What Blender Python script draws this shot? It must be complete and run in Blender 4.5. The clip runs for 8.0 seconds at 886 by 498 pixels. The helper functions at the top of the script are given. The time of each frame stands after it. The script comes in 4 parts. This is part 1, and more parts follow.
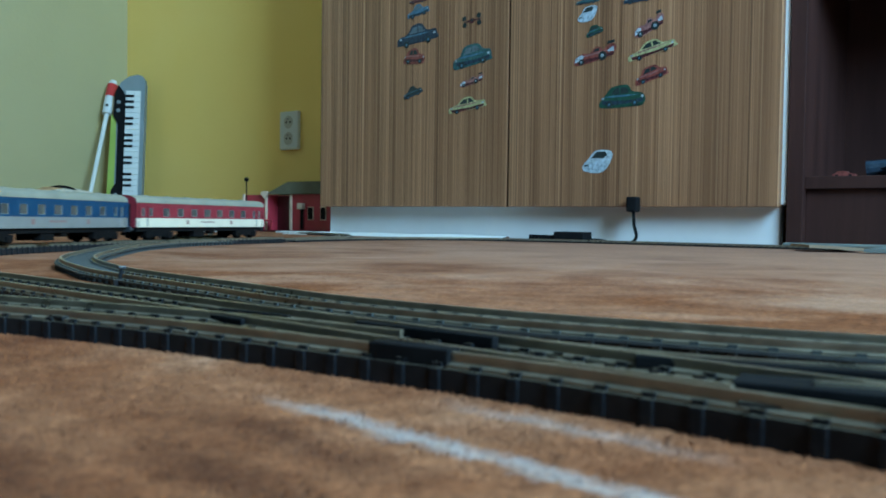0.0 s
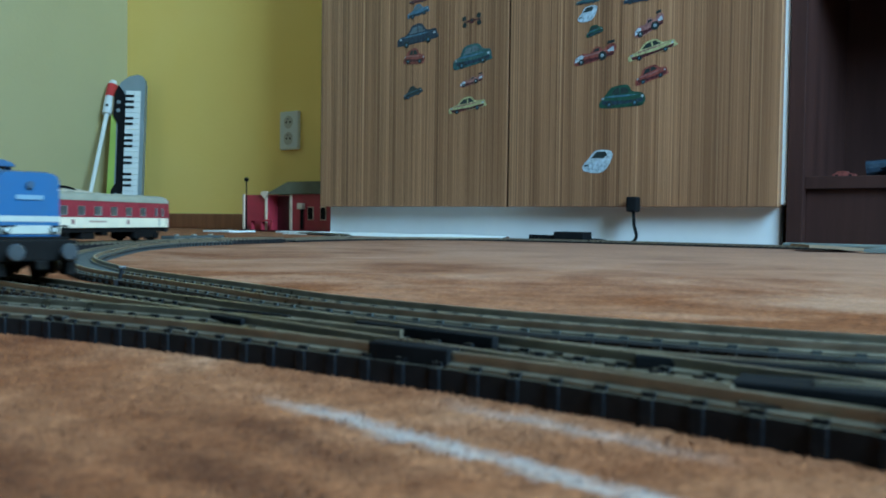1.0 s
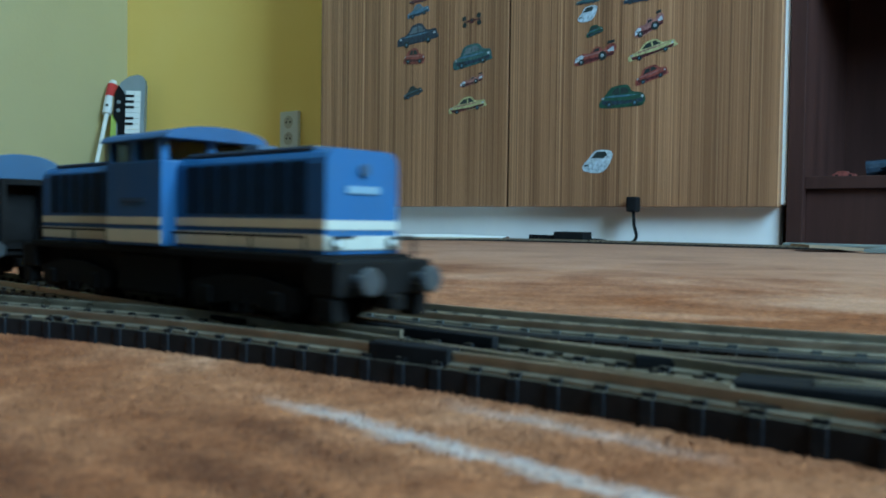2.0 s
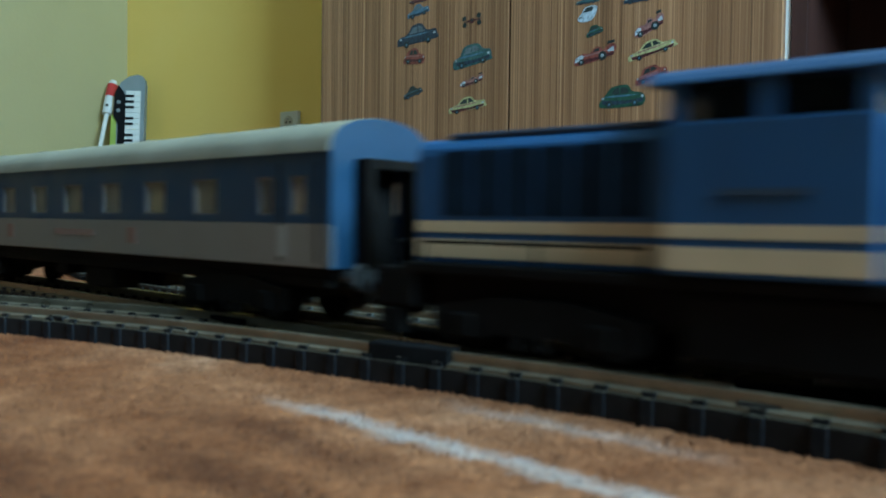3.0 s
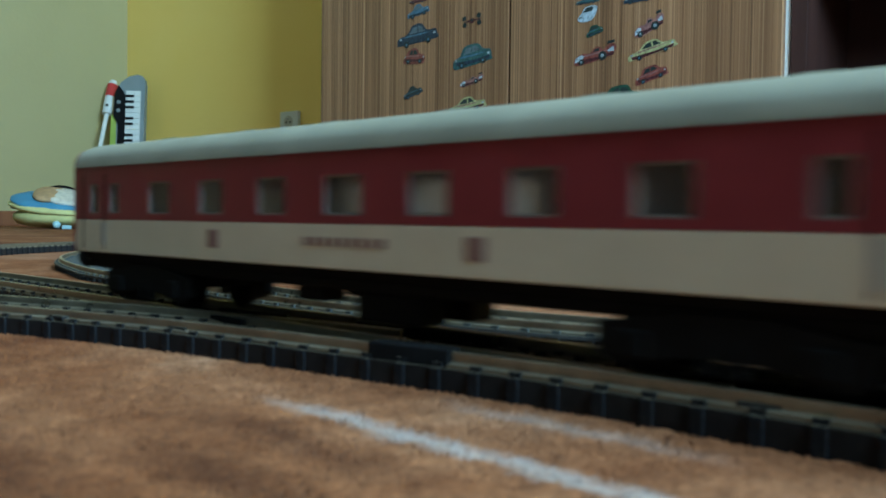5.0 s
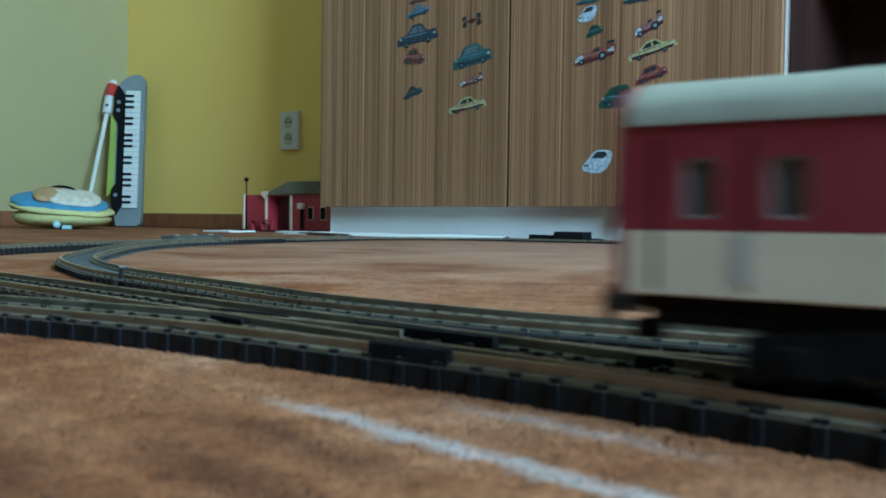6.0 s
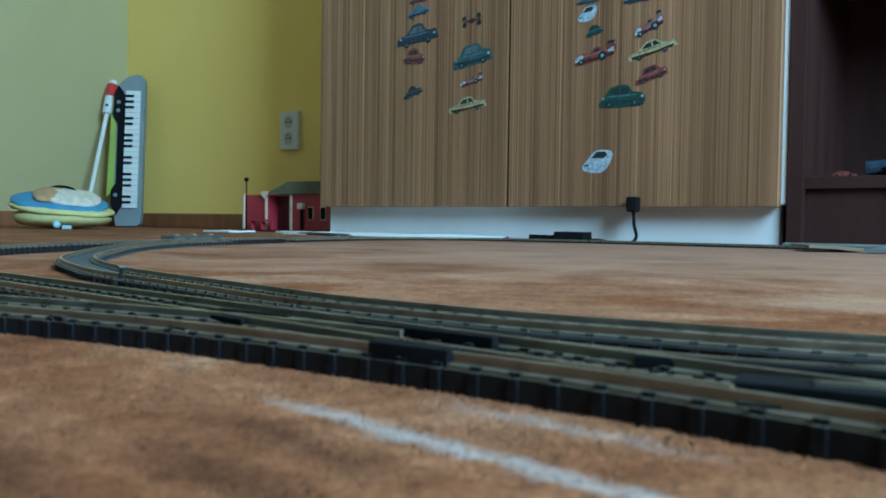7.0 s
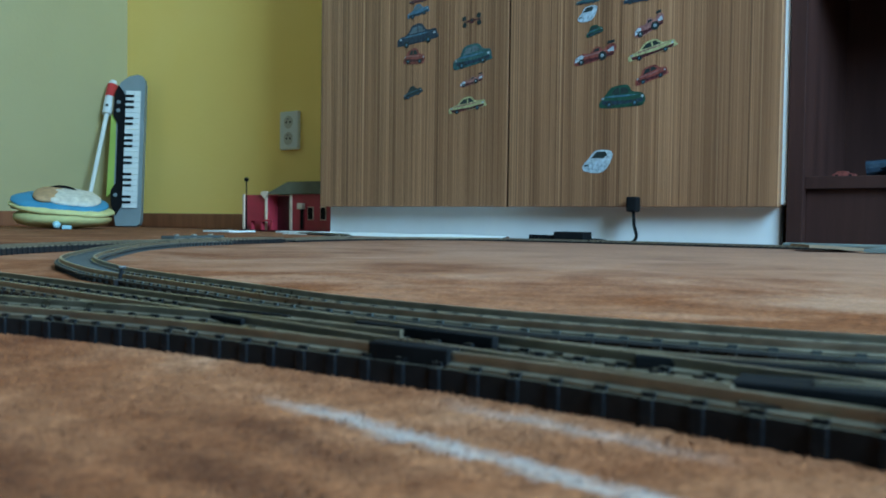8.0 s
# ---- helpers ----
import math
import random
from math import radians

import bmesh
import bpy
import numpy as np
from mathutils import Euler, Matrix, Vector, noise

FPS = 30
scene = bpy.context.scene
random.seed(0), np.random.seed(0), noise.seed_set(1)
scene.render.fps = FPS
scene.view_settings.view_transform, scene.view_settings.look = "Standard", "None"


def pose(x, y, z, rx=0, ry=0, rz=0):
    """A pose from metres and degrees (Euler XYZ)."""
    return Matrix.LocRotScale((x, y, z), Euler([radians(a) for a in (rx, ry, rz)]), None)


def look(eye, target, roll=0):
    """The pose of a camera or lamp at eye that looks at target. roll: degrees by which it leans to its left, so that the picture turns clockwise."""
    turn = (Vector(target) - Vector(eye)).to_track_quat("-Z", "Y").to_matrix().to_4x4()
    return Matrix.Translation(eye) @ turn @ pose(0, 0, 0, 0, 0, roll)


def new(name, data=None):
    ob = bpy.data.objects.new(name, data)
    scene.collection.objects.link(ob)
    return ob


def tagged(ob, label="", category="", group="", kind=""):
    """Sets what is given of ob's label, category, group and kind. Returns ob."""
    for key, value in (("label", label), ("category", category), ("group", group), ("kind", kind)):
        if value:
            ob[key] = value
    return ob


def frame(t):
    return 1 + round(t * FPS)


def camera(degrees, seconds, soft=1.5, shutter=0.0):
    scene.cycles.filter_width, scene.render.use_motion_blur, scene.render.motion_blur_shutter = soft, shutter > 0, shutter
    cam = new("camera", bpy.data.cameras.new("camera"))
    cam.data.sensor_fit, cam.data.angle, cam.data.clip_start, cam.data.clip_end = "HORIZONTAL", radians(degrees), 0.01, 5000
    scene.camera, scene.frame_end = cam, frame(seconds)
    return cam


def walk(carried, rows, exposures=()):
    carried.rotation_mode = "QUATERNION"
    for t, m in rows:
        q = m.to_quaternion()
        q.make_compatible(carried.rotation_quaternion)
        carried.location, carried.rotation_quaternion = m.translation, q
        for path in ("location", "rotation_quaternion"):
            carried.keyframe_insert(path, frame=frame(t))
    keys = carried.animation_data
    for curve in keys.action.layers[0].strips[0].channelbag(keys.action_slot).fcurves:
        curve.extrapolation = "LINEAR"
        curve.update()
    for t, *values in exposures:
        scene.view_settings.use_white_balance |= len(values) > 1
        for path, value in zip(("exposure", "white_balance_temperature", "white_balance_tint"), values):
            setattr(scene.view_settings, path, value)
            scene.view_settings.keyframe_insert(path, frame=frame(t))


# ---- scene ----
cam = camera(54.42, 8.0, soft=1.75, shutter=0.65)
# a small fixed-focus lens set for the room: what lies a hand's width away is soft
cam.data.dof.use_dof, cam.data.dof.focus_distance, cam.data.dof.aperture_fstop = True, 0.8, 42.0
EYE = (0.0, 0.0, 0.02983)
VIEW = look(EYE, (0.0, 1.0, 0.02983 - math.tan(radians(1.8527))), 0.7712)
walk(cam, [(0.0, VIEW), (8.0, VIEW)], [(0.0, 0.0, 4930, 9), (1.7, 0.0, 5010, 9), (2.8, 0.0, 5400, 9), (4.6, 0.0, 5370, 9), (5.8, 0.0, 5170, 9), (6.5, 0.0, 4990, 9), (8.0, 0.0, 4970, 9)])

# the room's own frame: x along the cabinet front, y into the back wall
ROOM = pose(-0.2402, 1.8110, 0, 0, 0, -37.493)
X0, X1, Y0, Y1, H = -1.123, 2.7, -1.95, 0.24, 2.6

# ---- light ----
world = bpy.data.worlds.new("world")
scene.world = world
world.use_nodes = True
sky = world.node_tree.nodes.new("ShaderNodeTexSky")
sky.sky_type, sky.sun_disc, sky.sun_elevation, sky.sun_rotation = "NISHITA", False, radians(40), radians(200)
world.node_tree.links.new(sky.outputs[0], world.node_tree.nodes["Background"].inputs[0])
world.node_tree.nodes["Background"].inputs[1].default_value = 0.12


def window_light(y, z, w, h, watts):
    d = bpy.data.lights.new("window_daylight", "AREA")
    d.shape, d.size, d.size_y, d.energy, d.color = "RECTANGLE", w, h, watts, (0.66, 0.95, 1.0)
    ob = new("window_daylight", d)
    ob.matrix_basis = ROOM @ pose(X1 + 0.02, y, z, 0, 90, 0) @ pose(0, 0, 0, 0, 0, 90)
    return ob


window_light(-1.19, 1.5, 0.93, 1.35, 127)


# ---- materials ----
def material(name, build, rough=0.6, metal=0.0):
    m = bpy.data.materials.new(name)
    m.use_nodes = True
    nt = m.node_tree
    b = nt.nodes["Principled BSDF"]
    b.inputs["Roughness"].default_value, b.inputs["Metallic"].default_value = rough, metal
    if build:
        build(nt, b)
    return m


def node(nt, kind, **values):
    n = nt.nodes.new("ShaderNode" + kind)
    for k, v in values.items():
        n.inputs[k.replace("_", " ")].default_value = v
    return n


def coords(nt, scale=(1, 1, 1)):
    c = nt.nodes.new("ShaderNodeTexCoord")
    mp = node(nt, "Mapping", Scale=scale)
    nt.links.new(c.outputs["Object"], mp.inputs[0])
    return mp.outputs[0]


def ramp(nt, fac, stops):
    r = nt.nodes.new("ShaderNodeValToRGB")
    e = r.color_ramp.elements
    while len(e) < len(stops):
        e.new(0.5)
    for s, (p, c) in zip(e, stops):
        s.position, s.color = p, (*c, 1)
    nt.links.new(fac, r.inputs[0])
    return r.outputs[0]


def bump(nt, b, fac, strength, distance):
    n = node(nt, "Bump", Strength=strength, Distance=distance)
    nt.links.new(fac, n.inputs["Height"])
    nt.links.new(n.outputs[0], b.inputs["Normal"])


def paint(name, c, rough=0.5, scale=60.0, spread=0.12, metal=0.0, relief=0.0002, grain=400.0, top_sheen=None):
    """Painted or moulded stuff: colour drifts a little at one scale, relief at a finer one."""
    def build(nt, b):
        v = coords(nt)
        a = node(nt, "TexNoise", Scale=scale, Detail=5.0, Roughness=0.65)
        nt.links.new(v, a.inputs["Vector"])
        lo, hi = [x * (1 - spread) for x in c], [min(1, x * (1 + spread)) for x in c]
        col = ramp(nt, a.outputs[0], [(0.3, lo), (0.7, hi)])
        if top_sheen:
            # grazing sky reflection on upward faces, painted as a paler tint
            geo, sep = nt.nodes.new("ShaderNodeNewGeometry"), nt.nodes.new("ShaderNodeSeparateXYZ")
            nt.links.new(geo.outputs["Normal"], sep.inputs[0])
            upward = node(nt, "MapRange", From_Min=0.55, From_Max=0.95, To_Min=0.0, To_Max=0.9)
            nt.links.new(sep.outputs[2], upward.inputs[0])
            mx = nt.nodes.new("ShaderNodeMixRGB")
            mx.inputs[2].default_value = (*top_sheen, 1)
            nt.links.new(upward.outputs[0], mx.inputs[0])
            nt.links.new(col, mx.inputs[1])
            col = mx.outputs[0]
        nt.links.new(col, b.inputs["Base Color"])
        g = node(nt, "TexNoise", Scale=grain, Detail=3.0)
        nt.links.new(v, g.inputs["Vector"])
        bump(nt, b, g.outputs[0], 0.25, relief)
        rr = node(nt, "MapRange", From_Min=0.3, From_Max=0.7, To_Min=max(0.05, rough - 0.12), To_Max=min(1, rough + 0.12))
        nt.links.new(a.outputs[0], rr.inputs[0])
        nt.links.new(rr.outputs[0], b.inputs["Roughness"])
    return material(name, build, rough, metal)


def carpet_nodes(nt, b):
    v = coords(nt)
    w = node(nt, "TexNoise", Scale=8.0, Detail=9.0, Roughness=0.62, Distortion=0.7)
    v2 = coords(nt, (1.0, 1.25, 1.0))
    nt.links.new(v2, w.inputs["Vector"])
    big = ramp(nt, w.outputs[0], [(0.33, (0.112, 0.034, 0.0105)), (0.44, (0.168, 0.060, 0.0220)), (0.54, (0.215, 0.088, 0.038)), (0.66, (0.290, 0.150, 0.084))])

    def times(col, scale, stops, detail=3.0, rough=0.6):
        n = node(nt, "TexNoise", Scale=scale, Detail=detail, Roughness=rough)
        nt.links.new(v, n.inputs["Vector"])
        mul = nt.nodes.new("ShaderNodeMixRGB")
        mul.blend_type = "MULTIPLY"
        mul.inputs[0].default_value = 1.0
        nt.links.new(col, mul.inputs[1])
        nt.links.new(ramp(nt, n.outputs[0], stops), mul.inputs[2])
        return mul.outputs[0]
    # blotches of a few centimetres, tufts, single dark and pale fibres
    big = times(big, 38.0, [(0.34, (0.80, 0.74, 0.68)), (0.5, (0.98, 0.97, 0.96)), (0.66, (1.18, 1.22, 1.28))], 4.0)
    big = times(big, 150.0, [(0.34, (0.86, 0.84, 0.82)), (0.66, (1.13, 1.14, 1.15))], 4.0, 0.7)
    big = times(big, 620.0, [(0.36, (0.82, 0.80, 0.78)), (0.64, (1.17, 1.18, 1.19))], 2.0)
    tufts = times(big, 95.0, [(0.27, (0.62, 0.52, 0.44)), (0.34, (1.0, 1.0, 1.0)), (0.68, (1.0, 1.0, 1.0)), (0.76, (1.6, 1.7, 1.8))], 6.0, 0.8)
    # pale woven streaks that run across the pile near the track
    sp = nt.nodes.new("ShaderNodeSeparateXYZ")
    wob = node(nt, "TexNoise", Scale=60.0, Detail=8.0, Roughness=0.75)
    nt.links.new(v, wob.inputs["Vector"])
    nt.links.new(v, sp.inputs[0])

    def calc(op, a, c):
        n = nt.nodes.new("ShaderNodeMath")
        n.operation = op
        for i, q in enumerate((a, c)):
            if isinstance(q, (int, float)):
                n.inputs[i].default_value = q
            else:
                nt.links.new(q, n.inputs[i])
        return n.outputs[0]
    col = tufts
    # negative amounts: dark pile streaks, widened to paint in the near-left shade
    for ax, ay, length, width, amount in ((-0.0305, 0.1410, 0.100, 0.0034, 0.46), (-0.002, 0.1400, 0.055, 0.0038, 0.25), (-0.066, 0.112, 0.045, 0.0110, -0.85),
                                          (-0.043, 0.114, 0.048, 0.0075, -0.85), (-0.042, 0.133, 0.062, 0.0060, -0.70), (-0.078, 0.128, 0.040, 0.0080, -0.60)):
        dx, dy = (0.718, -0.696)
        along = calc("ADD", calc("MULTIPLY", calc("SUBTRACT", sp.outputs[0], ax), dx), calc("MULTIPLY", calc("SUBTRACT", sp.outputs[1], ay), dy))
        across = calc("ADD", calc("MULTIPLY", calc("SUBTRACT", sp.outputs[0], ax), -dy), calc("MULTIPLY", calc("SUBTRACT", sp.outputs[1], ay), dx))
        across = calc("ADD", across, calc("MULTIPLY", calc("SUBTRACT", wob.outputs[0], 0.5), 0.014))
        band = calc("MAXIMUM", calc("SUBTRACT", 1.0, calc("DIVIDE", calc("ABSOLUTE", across, 0.0), width)), 0.0)
        inside = calc("MULTIPLY", calc("MINIMUM", calc("MAXIMUM", calc("DIVIDE", along, 0.02), 0.0), 1.0), calc("MINIMUM", calc("MAXIMUM", calc("DIVIDE", calc("SUBTRACT", length, along), 0.02), 0.0), 1.0))
        mx = nt.nodes.new("ShaderNodeMixRGB")
        mx.inputs[2].default_value = (0.50, 0.47, 0.46, 1) if amount > 0 else (0.070, 0.022, 0.008, 1)
        nt.links.new(calc("MULTIPLY", calc("MULTIPLY", band, inside), abs(amount)), mx.inputs[0])
        nt.links.new(col, mx.inputs[1])
        col = mx.outputs[0]
    # grazing sheen of the far pile, painted in as a paler marbled patch
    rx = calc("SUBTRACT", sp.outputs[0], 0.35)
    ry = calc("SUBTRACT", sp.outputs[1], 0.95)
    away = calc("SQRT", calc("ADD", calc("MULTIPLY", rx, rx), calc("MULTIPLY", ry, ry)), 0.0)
    far_sheen = calc("ADD", calc("MULTIPLY", calc("SUBTRACT", 1.0, calc("DIVIDE", away, 0.78)), 1.7), calc("MULTIPLY", calc("SUBTRACT", w.outputs[0], 0.5), 2.0))
    far_sheen = calc("MINIMUM", calc("MAXIMUM", far_sheen, 0.0), 1.0)
    sheen_mix = nt.nodes.new("ShaderNodeMixRGB")
    sheen_mix.inputs[2].default_value = (0.32, 0.190, 0.138, 1)
    nt.links.new(calc("MULTIPLY", far_sheen, 0.62), sheen_mix.inputs[0])
    nt.links.new(col, sheen_mix.inputs[1])
    col = times(sheen_mix.outputs[0], 210.0, [(0.24, (0.55, 0.46, 0.42)), (0.31, (1.0, 1.0, 1.0)), (0.70, (1.0, 1.0, 1.0)), (0.78, (1.5, 1.55, 1.6))], 2.0, 0.8)
    nt.links.new(col, b.inputs["Base Color"])
    g = node(nt, "TexNoise", Scale=480.0, Detail=4.0, Roughness=0.7)
    nt.links.new(v, g.inputs["Vector"])
    bump(nt, b, g.outputs[0], 0.5, 0.0008)
    b.inputs["Sheen Weight"].default_value = 0.03
    b.inputs["Sheen Tint"].default_value = (1.0, 0.78, 0.62, 1)
    b.inputs["Sheen Roughness"].default_value = 0.25
    b.inputs["Specular IOR Level"].default_value = 0.2


def veneer_nodes(nt, b):
    def streaks(sx, sz, scale, detail, stops, distortion=0.05):
        n = node(nt, "TexNoise", Scale=scale, Detail=detail, Roughness=0.6, Distortion=distortion)
        nt.links.new(coords(nt, (sx, sx, sz)), n.inputs["Vector"])
        return n.outputs[0], ramp(nt, n.outputs[0], stops)

    def times(c, d):
        mul = nt.nodes.new("ShaderNodeMixRGB")
        mul.blend_type = "MULTIPLY"
        mul.inputs[0].default_value = 1.0
        nt.links.new(c, mul.inputs[1])
        nt.links.new(d, mul.inputs[2])
        return mul.outputs[0]
    # fine zebra lines, broader bands, thin dark pores that run the whole height
    fac, fine = streaks(140.0, 0.16, 3.2, 4.0, [(0.34, (0.120, 0.060, 0.030)), (0.45, (0.265, 0.140, 0.070)), (0.51, (0.195, 0.098, 0.048)), (0.56, (0.320, 0.174, 0.089)), (0.68, (0.43, 0.255, 0.140))])
    _, band = streaks(34.0, 0.10, 1.4, 2.0, [(0.32, (0.76, 0.72, 0.69)), (0.68, (1.30, 1.29, 1.28))])
    _, pore = streaks(52.0, 0.04, 1.7, 1.5, [(0.470, (1.0, 1.0, 1.0)), (0.487, (0.46, 0.42, 0.40)), (0.504, (1.0, 1.0, 1.0))], 0.0)
    _, tone = streaks(9.0, 0.8, 1.3, 3.0, [(0.3, (0.84, 0.83, 0.82)), (0.7, (1.1, 1.1, 1.1))])
    nt.links.new(times(times(times(fine, band), pore), tone), b.inputs["Base Color"])
    bump(nt, b, fac, 0.25, 0.0005)


def wall_nodes(nt, b):
    v = coords(nt)
    a = node(nt, "TexNoise", Scale=2.2, Detail=4.0)
    nt.links.new(v, a.inputs["Vector"])
    nt.links.new(ramp(nt, a.outputs[0], [(0.3, (0.94, 0.66, 0.15)), (0.7, (0.95, 0.70, 0.20))]), b.inputs["Base Color"])
    g = node(nt, "TexNoise", Scale=90.0, Detail=6.0)
    nt.links.new(v, g.inputs["Vector"])
    bump(nt, b, g.outputs[0], 0.3, 0.0015)


def wood_nodes(lo, hi):
    def build(nt, b):
        v = coords(nt, (14.0, 14.0, 1.0))
        a = node(nt, "TexNoise", Scale=3.0, Detail=6.0, Roughness=0.65)
        nt.links.new(v, a.inputs["Vector"])
        nt.links.new(ramp(nt, a.outputs[0], [(0.3, lo), (0.7, hi)]), b.inputs["Base Color"])
        bump(nt, b, a.outputs[0], 0.2, 0.0004)
    return build


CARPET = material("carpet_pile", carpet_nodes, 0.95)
VENEER = material("zebra_veneer", veneer_nodes, 0.42)
WALL = material("golden_wall_paint", wall_nodes, 0.55)
# copy of the yellow wall paint with the cool window light in its colour
LITWALL = paint("yellow_wall_with_window_light", (0.385, 0.34, 0.168), 0.5, 2.2, 0.05, 0.0, 0.0015, 90.0)
# unseen wall, near-black and close so it cuts bounce on the train
DARKWALL = paint("dark_unseen_wall", (0.032, 0.029, 0.027), 0.8, 4.0, 0.15)
CEIL = paint("beige_ceiling_paint", (0.78, 0.76, 0.70), 0.9, 3.0, 0.03)
SKIRT = material("brown_skirting", wood_nodes((0.16, 0.055, 0.02), (0.26, 0.10, 0.04)), 0.5)
WHITE = paint("white_laminate", (0.74, 0.76, 0.77), 0.45, 8.0, 0.05)
MAHOG = material("dark_mahogany", wood_nodes((0.027, 0.0103, 0.0082), (0.050, 0.0200, 0.0158)), 0.62)
MAHOG.node_tree.nodes["Principled BSDF"].inputs["Specular IOR Level"].default_value = 0.25
RAIL = paint("tarnished_rail", (0.235, 0.205, 0.150), 0.36, 90.0, 0.3, 0.6)
WEB = paint("web_plastic", (0.019, 0.018, 0.019), 0.45, 200.0, 0.3, top_sheen=(0.072, 0.060, 0.042))
SLEEPER = paint("sleeper_plastic", (0.016, 0.017, 0.020), 0.28, 200.0, 0.3, top_sheen=(0.072, 0.060, 0.042))
GREYTIE = paint("grey_sleeper_plastic", (0.062, 0.068, 0.070), 0.6, 200.0, 0.3, top_sheen=(0.060, 0.056, 0.044))
BLACKP = paint("black_plastic", (0.010, 0.010, 0.011), 0.85, 120.0, 0.3)
CHASSIS = paint("chassis_black", (0.008, 0.0075, 0.0075), 0.75, 200.0, 0.35)
BLUE = paint("coach_blue", (0.0085, 0.044, 0.104), 0.55, 90.0, 0.10)
LBLUE = paint("loco_blue", (0.012, 0.070, 0.195), 0.65, 90.0, 0.10)
RED = paint("coach_red", (0.20, 0.021, 0.032), 0.45, 90.0, 0.12)
GREYB = paint("coach_grey", (0.215, 0.210, 0.200), 0.5, 90.0, 0.10)
CREAM = paint("coach_cream", (0.64, 0.58, 0.45), 0.5, 90.0, 0.06)
NOSE = paint("nose_white", (0.36, 0.37, 0.335), 0.8, 120.0, 0.08)
STRIPE = paint("cream_stripe", (0.60, 0.50, 0.33), 0.5, 120.0, 0.08)
ROOFM = paint("coach_roof_grey", (0.225, 0.217, 0.17), 0.75, 40.0, 0.18)
ROOFD = paint("loco_roof_dark", (0.05, 0.075, 0.12), 0.5, 60.0, 0.2)
CABROOF = paint("cab_roof_blue", (0.014, 0.055, 0.14), 0.6, 60.0, 0.2)
# shaded copy of the loco blue for the hood sides
SIDESHADE = paint("shaded_loco_side", (0.010, 0.022, 0.045), 0.7, 300.0, 0.3)
PLATE = paint("pale_plate", (0.34, 0.35, 0.345), 0.5)
PLATEB = paint("pale_blue_plate", (0.14, 0.22, 0.30), 0.5)
STEEL = paint("steel", (0.45, 0.45, 0.45), 0.35, 200.0, 0.15, 0.9)
BUFFER = paint("buffer_grey", (0.035, 0.040, 0.046), 0.4, 200.0, 0.2)
LAMPM = paint("lamp_lens", (0.55, 0.60, 0.60), 0.2, 200.0, 0.1)
SIGNRED = paint("lettering_red", (0.25, 0.145, 0.130), 0.6)
GREYP = paint("grey_plastic", (0.20, 0.235, 0.245), 0.5, 20.0, 0.08)
KEYW = paint("white_plastic", (0.68, 0.70, 0.68), 0.4, 20.0, 0.05)
LIME = paint("lime_plastic", (0.33, 0.43, 0.07), 0.5, 20.0, 0.08)
YELLOW = paint("yellow_fabric", (0.58, 0.56, 0.24), 0.8, 30.0, 0.12, 0.0, 0.001, 300.0)
BAGBLUE = paint("blue_fabric", (0.08, 0.25, 0.42), 0.8, 30.0, 0.15, 0.0, 0.001, 300.0)
BAGPALE = paint("pale_print", (0.62, 0.58, 0.50), 0.7, 60.0, 0.25)
BAGTAN = paint("tan_print", (0.42, 0.27, 0.14), 0.7, 60.0, 0.3)
BRICKRED = paint("red_house_plastic", (0.36, 0.030, 0.050), 0.5, 40.0, 0.15)
HOUSEDK = paint("dark_red_and_shade", (0.10, 0.012, 0.018), 0.5, 40.0, 0.2)
ROOFG = paint("grey_green_roof", (0.13, 0.13, 0.085), 0.7, 60.0, 0.2)
TRIM = paint("cream_trim", (0.68, 0.54, 0.40), 0.6)
PAPER = paint("white_paper", (0.80, 0.82, 0.82), 0.7, 20.0, 0.04)
TAN = paint("tan_board", (0.22, 0.16, 0.10), 0.7, 20.0, 0.15)
GREYMAT = paint("grey_board", (0.16, 0.18, 0.17), 0.6, 20.0, 0.15)

for m in (BLACKP, CHASSIS, WEB, SLEEPER, GREYTIE, SIDESHADE, ROOFD):
    m.node_tree.nodes["Principled BSDF"].inputs["Specular IOR Level"].default_value = 0.06


def glass_nodes(nt, b):
    b.inputs["Base Color"].default_value = (0.78, 0.78, 0.76, 1)
    b.inputs["Transmission Weight"].default_value = 0.95
    b.inputs["IOR"].default_value = 1.2


def cab_glass_nodes(nt, b):
    b.inputs["Base Color"].default_value = (0.35, 0.40, 0.45, 1)
    b.inputs["Transmission Weight"].default_value = 1.0
    b.inputs["IOR"].default_value = 1.3


GLASS = material("clear_window_plastic", glass_nodes, 0.30)
CABGLASS = material("dark_cab_window_plastic", cab_glass_nodes, 0.15)


# ---- mesh tools ----
def box(bm, x0, x1, y0, y1, z0, z1, bevel=0.0, m=None):
    r = bmesh.ops.create_cube(bm, size=1.0)
    t = Matrix.Translation(((x0 + x1) / 2, (y0 + y1) / 2, (z0 + z1) / 2)) @ Matrix.Diagonal((x1 - x0, y1 - y0, z1 - z0, 1))
    bmesh.ops.transform(bm, matrix=(m or Matrix()) @ t, verts=r["verts"])
    if bevel:
        edges = list({e for v in r["verts"] for e in v.link_edges})
        bmesh.ops.bevel(bm, geom=edges, offset=bevel, segments=2, affect="EDGES", profile=0.6)
    return bm


def rod(bm, a, b, r0, r1=None, n=12):
    a, b = Vector(a), Vector(b)
    m = Matrix.Translation((a + b) / 2) @ (b - a).to_track_quat("Z", "Y").to_matrix().to_4x4()
    bmesh.ops.create_cone(bm, cap_ends=True, segments=n, radius1=r0, radius2=r0 if r1 is None else r1, depth=(b - a).length, matrix=m)
    return bm


